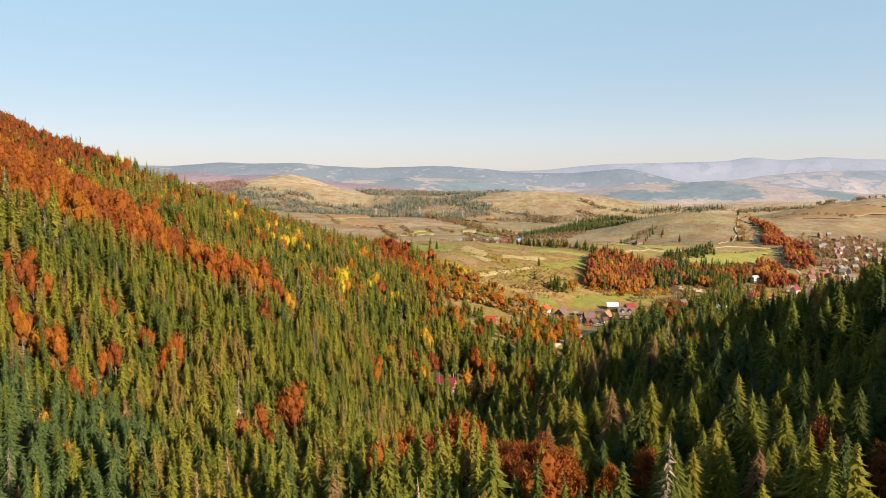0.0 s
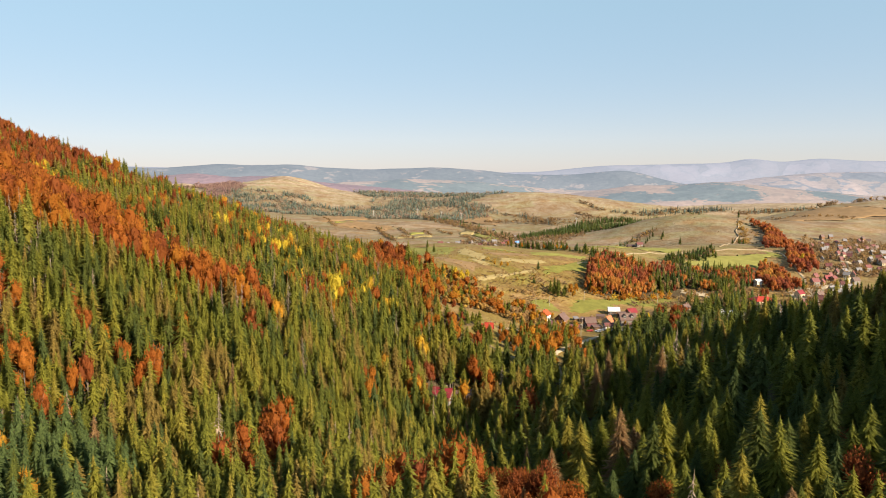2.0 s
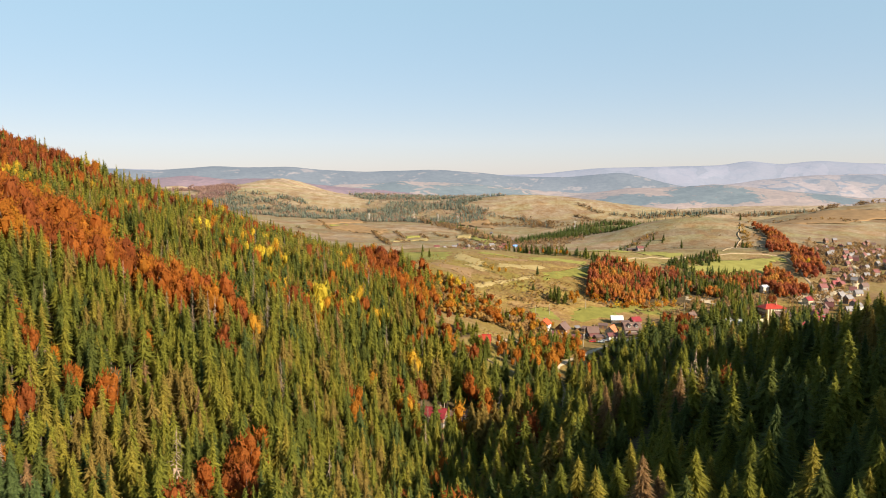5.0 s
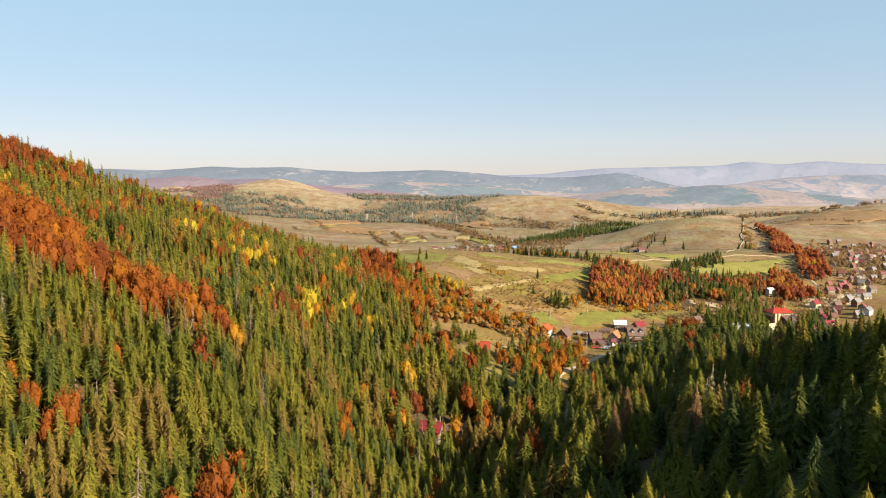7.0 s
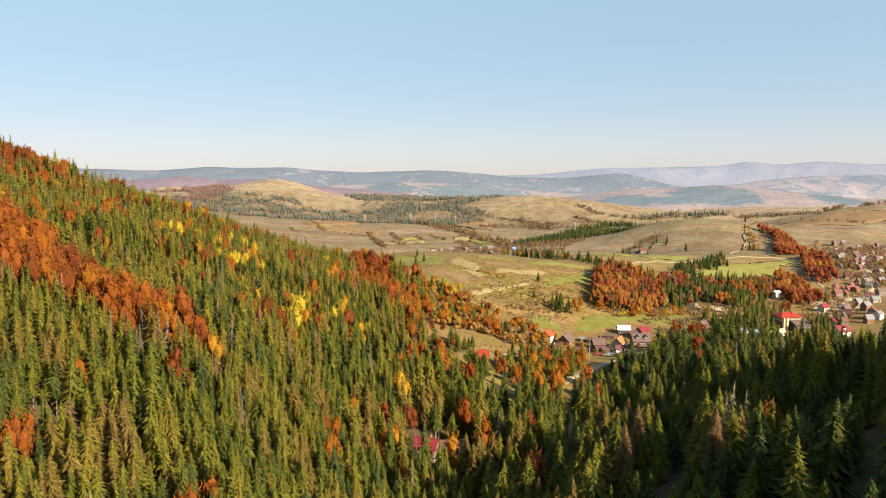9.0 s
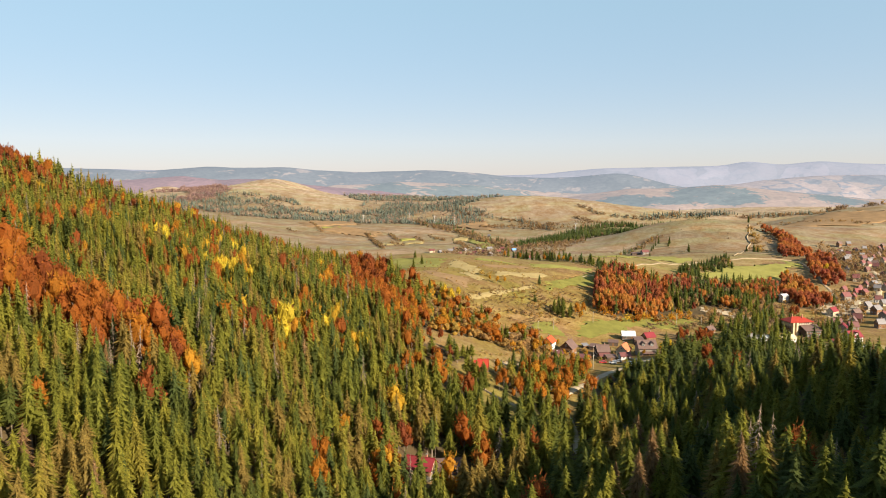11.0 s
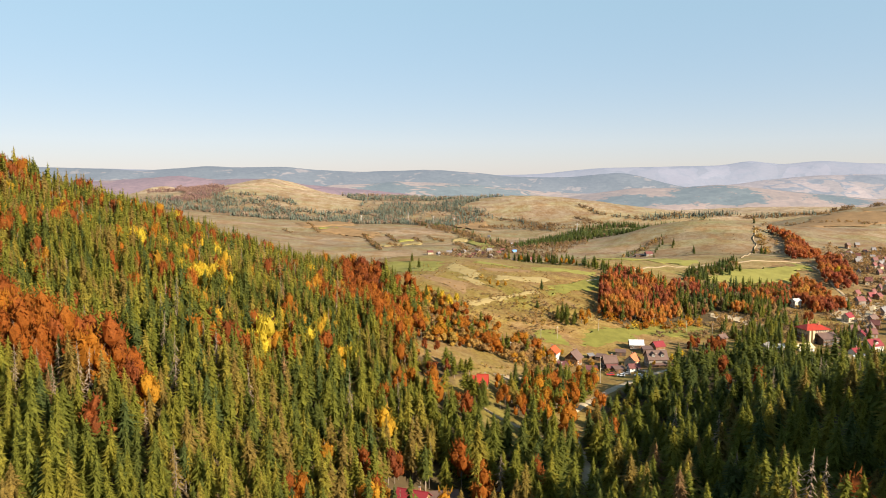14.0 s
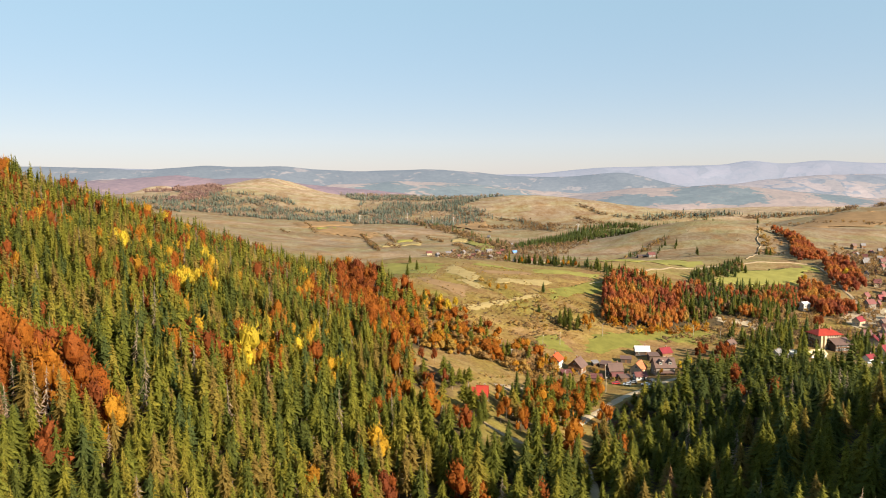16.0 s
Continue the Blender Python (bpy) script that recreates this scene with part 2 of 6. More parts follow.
DIP = [(282, 788, 292, 123, 14.0), (79, 797, 153, 104, -10.5), (190, 807, 132, 95, -7.5), (409, 854, 175, 122, 7.3), (522, 916, 118, 524, -13.0), (345, 940, 533, 129, -18.8), (105, 956, 138, 227, 8.7), (1150, 1003, 286, 283, -7.0), (424, 1030, 152, 180, 6.8), (-538, 1041, 463, 166, 15.7), (839, 1059, 158, 133, -6.0), (477, 1102, 153, 169, 24.3), (669, 1131, 344, 238, 22.4), (-95, 1170, 195, 161, -12.6), (-247, 1197, 171, 198, -7.1), (-304, 1227, 680, 155, -4.6)]
HILLS_A = [(197, 1255, 151, 286, -15.5), (131, 1284, 187, 307, -6.6), (542, 1327, 189, 177, -15.3), (915, 1352, 263, 198, 14.9), (472, 1357, 156, 217, -13.7), (1015, 1445, 202, 300, 15.1), (1284, 1445, 484, 238, 23.3), (30, 1449, 489, 492, 5.7), (80, 1508, 223, 171, -10.0), (297, 1579, 214, 241, 19.1), (-562, 1612, 252, 231, -8.1), (1271, 1665, 214, 654, 8.3), (861, 1666, 780, 179, -23.0), (131, 1692, 382, 167, -6.9)]
HILLS_B = [(-307, 1695, 196, 233, -8.4), (-1051, 1732, 324, 890, 15.4), (297, 1738, 370, 168, -17.5), (-798, 1827, 459, 1131, 37.2), (468, 1903, 248, 276, 14.9), (561, 1909, 572, 204, 16.6), (1072, 1921, 299, 353, -8.4), (-632, 1963, 479, 199, 13.5), (24, 2053, 496, 273, 9.1), (227, 2099, 244, 332, 16.9), (-552, 2126, 272, 378, 19.7), (-140, 2171, 300, 207, 21.5), (1048, 2216, 305, 270, 13.3), (677, 2330, 505, 471, -21.2)]
SHOULDER = [(-20, -5, 40, 40, 9.8), (-20, 35, 40, 40, 6.8), (-20, -45, 40, 40, 4.4), (20, -45, 40, 40, 6.1), (20, -5, 40, 40, 6.1), (20, 35, 40, 40, 1.7), (60, -5, 40, 40, -5.8)]
NEAR_LAND = SHOULDER + SPUR + SLOPE_A + SLOPE_B + CREST + MEADOW_A + MEADOW_B + DIP + HILLS_A + HILLS_B

FAR_AND_SHADE_LAND = [(-590, 2300, 150, 260, 52), (-985, 2330, 85, 150, 40), (-200, 2500, 420, 260, 14), (230, 2040, 150, 150, 14), (380, 1950, 180, 120, 10), (300, 3200, 900, 500, 20),
            # first two of this row: unseen rises added to shade the near spur
            (270, -115, 95, 80, 22), (175, -22, 42, 38, 8), (1010, 1440, 200, 110, 11), (430, 1140, 125, 62, 10)]
LANDFORMS = NEAR_LAND + FAR_AND_SHADE_LAND


def ground(x, y):
    x, y = np.asarray(x, float), np.asarray(y, float)
    z = np.zeros(np.broadcast(x, y).shape)
    for cx, cy, rx, ry, h in LANDFORMS:
        z = z + h * np.exp(-((x - cx) / rx) ** 2 - ((y - cy) / ry) ** 2)
    small = 0.9 * np.sin(x * 0.061 + 1.3) * np.sin(y * 0.047) + 0.5 * np.sin(x * 0.13 + y * 0.09)
    return z + small * np.clip(y / 900 + 0.25, 0.25, 1.2)


def gz(x, y):
    return float(ground(x, y))


def inside(poly, x, y):
    """Which of the points lie in the polygon."""
    hit = np.zeros(x.shape, bool)
    for (x0, y0), (x1, y1) in zip(poly, poly[1:] + poly[:1]):
        if y0 != y1:
            hit ^= ((y0 > y) != (y1 > y)) & (x < (x1 - x0) * (y - y0) / (y1 - y0) + x0)
    return hit


def near_line(line, x, y):
    """The distance of the points from a line of several legs."""
    best = np.full(x.shape, 1e9)
    for (x0, y0), (x1, y1) in zip(line, line[1:]):
        dx, dy = x1 - x0, y1 - y0
        s = np.clip(((x - x0) * dx + (y - y0) * dy) / (dx * dx + dy * dy), 0, 1)
        best = np.minimum(best, np.hypot(x - x0 - s * dx, y - y0 - s * dy))
    return best


def mesh_of(name, v, f, mats=(), tint=None, slots=None, smooth=False, attr="tint"):
    """A mesh from numpy arrays: points, and triangles or quads."""
    me = bpy.data.meshes.new(name)
    v, f = np.asarray(v, np.float32), np.asarray(f, np.int32)
    k = f.shape[1]
    me.vertices.add(len(v))
    me.vertices.foreach_set("co", v.ravel())
    me.loops.add(f.size)
    me.loops.foreach_set("vertex_index", f.ravel())
    me.polygons.add(len(f))
    me.polygons.foreach_set("loop_start", np.arange(0, f.size, k, dtype=np.int32))
    if slots is not None:
        me.polygons.foreach_set("material_index", np.asarray(slots, np.int32))
    if tint is not None:
        me.attributes.new(attr, "FLOAT", "POINT").data.foreach_set("value", np.asarray(tint, np.float32))
    me.polygons.foreach_set("use_smooth", np.full(len(f), smooth))
    for m in mats:
        me.materials.append(m)
    me.update(calc_edges=True)
    me.validate()
    return me


# ---- plan: roads, woods, clearings ----
VALLEY_ROAD = [(47, 175), (50, 220), (51, 240), (54, 265), (60, 278), (74, 298), (89, 315), (104, 328), (140, 350)]
NEAR_WOOD = [(-450, -90), (-140, -190), (160, -190), (260, -90), (340, 120), (280, 280), (238, 350), (205, 368), (166, 366), (148, 350), (128, 338), (108, 318), (90, 306), (74, 290), (62, 268), (58, 240), (46, 236), (42, 262), (62, 290), (76, 318), (66, 326), (40, 312),
             (30, 296), (8, 290), (-8, 288), (-25, 300), (-12, 322), (-4, 345), (2, 366), (-4, 392), (-22, 425), (-40, 455), (-62, 480), (-120, 520), (-450, 560)]
RED_HOUSE = (15, 269)
GLADES = [(15, 270, 11, 10), (-6, 178, 13, 12), (21, 238, 11, 19), (20, 292, 14, 10), (30, 306, 10, 9)]          # grassy clearings: x, y, half-width, half-depth
GRASS_LANE = [(-26, 268), (-14, 263), (-6, 260), (4, 262)]
MAIN_WOOD = [(112, 453), (132, 444), (154, 450), (176, 471), (182, 503), (196, 545), (182, 562), (164, 578), (134, 548), (122, 500)]
MIX_WOOD = [(166, 471), (210, 482), (257, 501), (282, 538), (302, 559), (330, 614), (307, 617), (260, 602), (196, 556), (182, 503)]
UPPER_WOOD = [(361, 669), (368, 661), (364, 623), (360, 587), (359, 565), (336, 546), (313, 540), (310, 559), (334, 616)]
COPSE = [(301, 608), (318, 624), (330, 614), (302, 559), (284, 548), (281, 563)]
STRIP_TOP = [(520, 1053), (531, 1056), (543, 1022), (528, 931), (489, 924), (518, 987)]
STRIP_MID = [(510, 964), (537, 977), (506, 874), (462, 805), (422, 781), (475, 909)]
STRIP_LOW = [(440, 764), (468, 788), (457, 733), (442, 691), (412, 649), (396, 648), (406, 694)]
DULL_STRIP = [(563, 979), (577, 966), (554, 888), (553, 891), (544, 924)]
BEHIND_HILL = [(150, 1150), (190, 1150), (330, 1290), (620, 1370), (620, 1440), (450, 1430), (260, 1330), (150, 1220)]
DOME_FOOT = [(-720, 1560), (-420, 1560), (-190, 1560), (-60, 1640), (-150, 1760), (-260, 1830), (-330, 1760), (-450, 1900), (-640, 1900), (-900, 1700)]
MID_WOOD = [(-170, 1680), (-60, 1650), (60, 1640), (110, 1720), (120, 1850), (60, 1900), (150, 2050), (260, 2200), (200, 2300), (0, 2330), (-260, 2300), (-330, 2100), (-240, 1960), (-230, 1800)]


def litter_of(x, y):
    f = np.zeros(x.shape)
    for p in (NEAR_WOOD, MAIN_WOOD, MIX_WOOD, UPPER_WOOD):
        f[inside(p, x, y)] = 0.9
    for p in (DOME_FOOT, MID_WOOD, BEHIND_HILL, STRIP_TOP, STRIP_MID, STRIP_LOW):
        f[inside(p, x, y)] = 0.18
    for cx, cy, rx, ry in GLADES:
        f[((x - cx) / rx) ** 2 + ((y - cy) / ry) ** 2 < 1.2] = 0.12
    f[near_line(GRASS_LANE, x, y) < 5] = 0.12
    return f


def build_ground():
    rows = np.concatenate([np.linspace(-520, -120, 40), -120 + 4.0 * np.arange(1, 180), 600 + 1.0 * np.cumsum(3 * 1.022 ** np.arange(162))])
    rows = rows[rows < 4960]
    u = np.linspace(-1, 1, 261)
    yy, uu = np.meshgrid(rows, u, indexing="ij")
    xx = uu * np.maximum(0.95 * (yy + 560), 420)
    v = np.stack([xx, yy, ground(xx, yy)], -1).reshape(-1, 3)
    i = np.arange((len(rows) - 1) * len(u)).reshape(len(rows) - 1, len(u))[:, :-1].ravel()
    f = np.stack([i, i + 1, i + len(u) + 1, i + len(u)], 1)
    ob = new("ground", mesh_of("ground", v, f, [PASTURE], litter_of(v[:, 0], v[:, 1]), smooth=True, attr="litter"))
    return tagged(ob, "rolling autumn pasture of straw and green grass", "ground", kind="structure")


build_ground()


def ridge(name, label, y, depth, crest, material, woods=(), cover=0.0, rough=4.0, foot=-40):
    """A far range: crest heights along x, smoothed, with a folded front; woods are (x, share of the height, half-width, half-share)."""
    xs = np.linspace(crest[0][0], crest[-1][0], 380)
    cz = np.interp(xs, [c[0] for c in crest], [c[1] for c in crest])
    k = np.hanning(17)
    cz = np.convolve(np.pad(cz, 8, mode="edge"), k / k.sum(), "valid")
    rng = np.random.RandomState(len(name))
    n = len(xs)
    v, cov = [], []
    steps = np.concatenate([np.linspace(-1, 0, 30), np.linspace(0.15, 1, 6)])
    for s in steps:
        q = np.cos(s * np.pi / 2) ** 0.8 if s < 0 else 1 - s
        wob = np.convolve(rng.randn(n + 8), np.ones(9) / 9, "valid") * rough * (0.25 + 0.75 * (s > -0.04))
        fold = 0.09 * np.sin(xs * 0.0065 + 5 * s) * (1 - q) * (cz - foot) + 0.05 * np.sin(xs * 0.017 - 7 * s) * (1 - q) * (cz - foot)
        v.append(np.stack([xs, y + s * depth + 0.12 * depth * np.sin(xs * 0.004 + 2 * s), foot + (cz - foot) * q + fold + wob], 1))
        c = np.full(n, cover)
        for wx, wq, rx, rq in woods:
            c = np.maximum(c, 0.40 * np.clip(1.3 - ((xs - wx) / rx) ** 2 - ((q - wq) / rq) ** 2, 0, 1))
        cov.append(c)
    v = np.concatenate(v)
    i = (np.arange(len(steps) - 1)[:, None] * n + np.arange(n - 1)[None]).ravel()
    ob = new(name, mesh_of(name, v, np.stack([i, i + 1, i + n + 1, i + n], 1), [material], np.concatenate(cov), smooth=True, attr="cover"))
    return tagged(ob, label, "hills", kind="structure")


# haze colour, emitted by the far ranges and echoed in their bluish woods
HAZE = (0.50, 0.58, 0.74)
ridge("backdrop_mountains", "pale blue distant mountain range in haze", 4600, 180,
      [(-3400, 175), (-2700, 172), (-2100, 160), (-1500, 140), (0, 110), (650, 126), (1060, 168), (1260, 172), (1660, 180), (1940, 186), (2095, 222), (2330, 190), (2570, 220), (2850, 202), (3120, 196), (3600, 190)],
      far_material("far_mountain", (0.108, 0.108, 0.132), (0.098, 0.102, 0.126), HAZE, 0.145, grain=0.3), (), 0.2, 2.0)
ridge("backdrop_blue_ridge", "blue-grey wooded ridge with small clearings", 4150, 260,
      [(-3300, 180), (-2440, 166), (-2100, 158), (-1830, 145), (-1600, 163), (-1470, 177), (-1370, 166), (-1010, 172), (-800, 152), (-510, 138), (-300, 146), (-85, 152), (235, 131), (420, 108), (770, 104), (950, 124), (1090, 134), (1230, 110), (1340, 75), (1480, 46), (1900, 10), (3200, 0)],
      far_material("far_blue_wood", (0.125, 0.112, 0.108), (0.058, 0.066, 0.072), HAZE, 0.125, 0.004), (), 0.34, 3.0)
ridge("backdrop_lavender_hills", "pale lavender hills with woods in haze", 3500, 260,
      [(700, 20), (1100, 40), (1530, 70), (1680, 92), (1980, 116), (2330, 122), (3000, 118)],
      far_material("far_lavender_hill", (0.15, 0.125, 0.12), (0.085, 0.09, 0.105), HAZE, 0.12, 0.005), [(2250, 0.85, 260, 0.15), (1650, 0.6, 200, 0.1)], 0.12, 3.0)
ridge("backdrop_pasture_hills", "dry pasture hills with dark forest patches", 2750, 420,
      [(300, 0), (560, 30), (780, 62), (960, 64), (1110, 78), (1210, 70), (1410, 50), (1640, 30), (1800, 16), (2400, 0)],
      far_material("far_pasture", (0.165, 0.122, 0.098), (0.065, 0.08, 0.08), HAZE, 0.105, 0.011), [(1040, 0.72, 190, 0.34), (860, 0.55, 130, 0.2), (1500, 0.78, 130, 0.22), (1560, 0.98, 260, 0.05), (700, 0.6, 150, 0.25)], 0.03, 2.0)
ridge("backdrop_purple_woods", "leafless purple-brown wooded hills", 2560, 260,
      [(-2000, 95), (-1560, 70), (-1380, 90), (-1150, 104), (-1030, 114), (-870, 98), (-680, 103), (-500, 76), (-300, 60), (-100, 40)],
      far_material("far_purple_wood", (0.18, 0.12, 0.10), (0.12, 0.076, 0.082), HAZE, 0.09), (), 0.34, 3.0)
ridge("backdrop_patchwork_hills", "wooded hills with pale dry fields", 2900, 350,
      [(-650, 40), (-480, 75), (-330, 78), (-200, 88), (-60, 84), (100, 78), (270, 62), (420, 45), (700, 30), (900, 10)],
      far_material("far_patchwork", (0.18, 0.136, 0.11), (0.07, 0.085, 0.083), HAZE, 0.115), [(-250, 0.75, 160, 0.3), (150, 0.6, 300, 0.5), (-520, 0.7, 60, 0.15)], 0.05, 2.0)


# ---- trees: templates one unit high and one unit in radius, then planted ----
def cone_frustum(r0, r1, z0, z1, sides, x0=0.0, y0=0.0, x1=0.0, y1=0.0):
    a = np.arange(sides) * 2 * np.pi / sides
    v = np.concatenate([np.stack([x0 + r0 * np.cos(a), y0 + r0 * np.sin(a), np.full(sides, z0)], 1), np.stack([x1 + r1 * np.cos(a), y1 + r1 * np.sin(a), np.full(sides, z1)], 1)])
    f = []
    for i in range(sides):
        j = (i + 1) % sides
        f += [(i, j, sides + j), (i, sides + j, sides + i)]
    return v, np.array(f)


def joined(parts):
    v, f, o = [], [], 0
    for pv, pf in parts:
        v.append(pv)
        f.append(np.asarray(pf) + o)
        o += len(pv)
    return np.concatenate(v), np.concatenate(f)


def spruce_crown(rng, count, base=0.14, core=0.34, ragged=0.36, wide=0.3, sides=6):
    """Hanging sprays of needles wound round the stem from the skirt to the tip, over a body of inner boughs."""
    parts = []
    if core:
        rings = [(base + 0.02, 0.5 * core), (base + 0.12, core), (base + 0.5 * (1 - base), 0.7 * core), (0.95, 0.01)]
        for (z0, r0), (z1, r1) in zip(rings, rings[1:]):
            parts.append(cone_frustum(r0, r1, z0, z1, sides))
    lumps = rng.uniform(0.72, 1.12, 24)          # fuller and thinner places round the crown
    for k in range(count):
        q = ((k + rng.rand()) / count) ** 1.1
        z = base + (1.0 - base) * q
        a = k * 2.39996 + rng.uniform(-0.5, 0.5)
        env = min(1.0, (1 - q) / 0.84) ** 0.72 * (1.0 if q > 0.1 else 0.8)
        env *= lumps[int(q * 5.99) * 4 + int(a / 1.5708) % 4]
        r = (env + 0.03) * rng.uniform(1 - ragged, 1 + ragged * 0.45)
        half = wide * (0.35 * r + 0.2) * rng.uniform(0.55, 1.45)
        drop = (0.008 + 0.052 * r) * rng.uniform(0.2, 1.6)
        inner = r * rng.uniform(0.08, 0.42)
        twist = rng.uniform(-0.09, 0.09) * half
        c, s = np.cos(a), np.sin(a)
        pts = np.array([[inner, half, z + twist], [r, rng.uniform(-0.5, 0.5) * half, z - drop], [inner, -half, z - twist]])
        parts.append((np.stack([pts[:, 0] * c - pts[:, 1] * s, pts[:, 0] * s + pts[:, 1] * c, pts[:, 2]], 1), [(0, 2, 1)]))
    parts.append(cone_frustum(0.045, 0.0, 0.92, 1.04, 3))
    return joined(parts)


def lobe(cx, cy, cz, r, flat):
    """The inner mass of one lobe of a crown: a lumpy ball of twenty faces."""
    bm = bmesh.new()
    bmesh.ops.create_icosphere(bm, subdivisions=1, radius=r)
    v = np.array([p.co[:] for p in bm.verts]) * (1, 1, flat) + (cx, cy, cz)
    f = np.array([[p.index for p in q.verts] for q in bm.faces])
    bm.free()
    return v, f


def leaf_crown(rng, clumps, lobes, low=0.28, size=0.17, flat=0.3, body=0.8):
    """A crown of many leaf sprays through the skin of several lobes, with gaps between them."""
    cen = []
    for k in range(lobes):
        a, h = 6.283 * (k + rng.rand()) / lobes, rng.uniform(0.0, 1.0)
        cen.append((0.52 * np.cos(a) * (1 - 0.5 * h), 0.52 * np.sin(a) * (1 - 0.5 * h), low + 0.15 + (0.62 - low) * h, rng.uniform(0.34, 0.5)))
    cen.append((0, 0, 0.76, 0.42))
    parts = [lobe(cx, cy, cz, r * body, 0.5) for cx, cy, cz, r in (cen if body else ())]
    for k in range(clumps):
        cx, cy, cz, r = cen[rng.randint(len(cen))]
        d = rng.randn(3)
        d /= np.linalg.norm(d)
        if d[2] < -0.3:
            d[2] *= -1
        rr = r * rng.uniform(0.76, 1.12)
        c = np.array([cx + d[0] * rr, cy + d[1] * rr, cz + d[2] * rr * 0.5])
        d = d + rng.randn(3) * 0.6
        t1 = np.cross(d, rng.randn(3))
        t1 /= np.linalg.norm(t1) + 1e-6
        t2 = np.cross(d, t1)
        t2 /= np.linalg.norm(t2) + 1e-6
        sq = np.array([1, 1, flat]) * size * rng.uniform(0.6, 1.4)
        if k % 2:          # a twig that sticks out of the crown
            out = c + (d / (np.linalg.norm(d) + 1e-6) + (0, 0, 0.5)) * sq * 2.2
            parts.append((np.array([c - t1 * sq * 0.45, c + t1 * sq * 0.45, out]), [(0, 1, 2)]))
        else:
            parts.append((np.array([c - t1 * sq - t2 * sq * 0.6, c + t1 * sq - t2 * sq * 0.5, c + t2 * sq * 1.1]), [(0, 1, 2)]))
    return joined(parts)


def limbs(rng, count, top=0.75, r=0.02, start=0.2):
    parts = [cone_frustum(r * 1.6, r * 0.5, 0, top, 6)]
    for k in range(count):
        a, z = 6.283 * (k + rng.rand() * 0.6) / count, rng.uniform(start, 0.5)
        L = rng.uniform(0.35, 0.6)
        parts.append(cone_frustum(r * 0.9, r * 0.25, z, z + rng.uniform(0.2, 0.36), 4, 0, 0, L * np.cos(a), L * np.sin(a)))
    return joined(parts)


def template(foliage_part, wood_part):
    v, f = joined([foliage_part, wood_part])
    return v, f, np.concatenate([np.zeros(len(foliage_part[1]), int), np.ones(len(wood_part[1]), int)])


RNG = np.random.RandomState(7)
def stem(r=0.085, top=0.95, sides=4):
    return cone_frustum(r, 0.01, 0, top, sides)


SPRUCE_NEAR = [template(spruce_crown(RNG, 210, RNG.uniform(0.2, 0.38), wide=0.27, sides=5), stem()) for k in range(8)]
SPRUCE_WIDE = [template(spruce_crown(RNG, 290, RNG.uniform(0.08, 0.22), core=0.4, wide=0.24), stem()) for k in range(8)]
SPRUCE_LONE = [template(spruce_crown(RNG, 80, RNG.uniform(0.05, 0.12), wide=0.46), stem(0.075, 0.9, 3)) for k in range(6)]
SPRUCE_MID = [template(spruce_crown(RNG, 92, RNG.uniform(0.2, 0.38), wide=0.44, sides=4), stem(0.085, 0.9, 3)) for k in range(8)]
SPRUCE_BACK = [template(spruce_crown(RNG, 36, RNG.uniform(0.2, 0.38), wide=0.72, sides=3), stem(0.085, 0.5, 3)) for k in range(6)]
SPRUCE_FAR = [template(spruce_crown(RNG, 20, 0.05, wide=0.8, sides=3), stem(0.07, 0.3, 3)) for k in range(6)]
SPRUCE_BARE = [template(spruce_crown(RNG, 120, 0.2, core=0, ragged=0.6, wide=0.16), stem(0.08, 0.98)) for k in range(4)]
LEAFY_NEAR = [template(leaf_crown(RNG, 220, 6, low=0.16, size=0.088, body=0.8), limbs(RNG, 4)) for k in range(6)]
LEAFY_MID = [template(leaf_crown(RNG, 120, 4, low=0.1, size=0.11, body=0.86), limbs(RNG, 2)) for k in range(6)]
LEAFY_FAR = [template(leaf_crown(RNG, 38, 4, low=0.1, size=0.29, body=0), limbs(RNG, 0)) for k in range(6)]


def plant(name, label, category, templates, x, y, height, radius, tint, mats, sink=0.3):
    """One mass of many trees: each turned, scaled and tinted on its own."""
    rng = np.random.RandomState(len(x) + 3)
    pick = rng.randint(len(templates), size=len(x))
    z = ground(x, y) - sink
    V, F, S, T, o = [], [], [], [], 0
    for k, (tv, tf, ts) in enumerate(templates):
        i = np.flatnonzero(pick == k)
        if not len(i):
            continue
        a = rng.rand(len(i)) * 6.283
        c, s = np.cos(a)[:, None], np.sin(a)[:, None]
        lean = rng.randn(len(i), 2, 1) * 0.02 * height[i][:, None, None]
        R = radius[i][:, None]
        vx = (tv[None, :, 0] * c - tv[None, :, 1] * s) * R + x[i][:, None] + lean[:, 0] * tv[None, :, 2] ** 2
        vy = (tv[None, :, 0] * s + tv[None, :, 1] * c) * R + y[i][:, None] + lean[:, 1] * tv[None, :, 2] ** 2
        vz = tv[None, :, 2] * height[i][:, None] + z[i][:, None]
        V.append(np.stack([vx, vy, vz], -1).reshape(-1, 3))
        F.append((tf[None] + (np.arange(len(i)) * len(tv))[:, None, None]).reshape(-1, 3) + o)
        S.append(np.tile(ts, len(i)))
        T.append(np.repeat(tint[i], len(tv)))
        o += len(i) * len(tv)
    ob = new(name, mesh_of(name, np.concatenate(V), np.concatenate(F), mats, np.concatenate(T), np.concatenate(S)))
    return tagged(ob, label, category, kind="stuff")


def scatter(x0, x1, y0, y1, step, rng):
    gx, gy = np.meshgrid(np.arange(x0, x1, step), np.arange(y0, y1, step))
    gx = gx + (np.arange(gx.shape[0]) % 2)[:, None] * step / 2
    return (gx + rng.uniform(-0.42, 0.42, gx.shape) * step).ravel(), (gy + rng.uniform(-0.42, 0.42, gy.shape) * step).ravel()


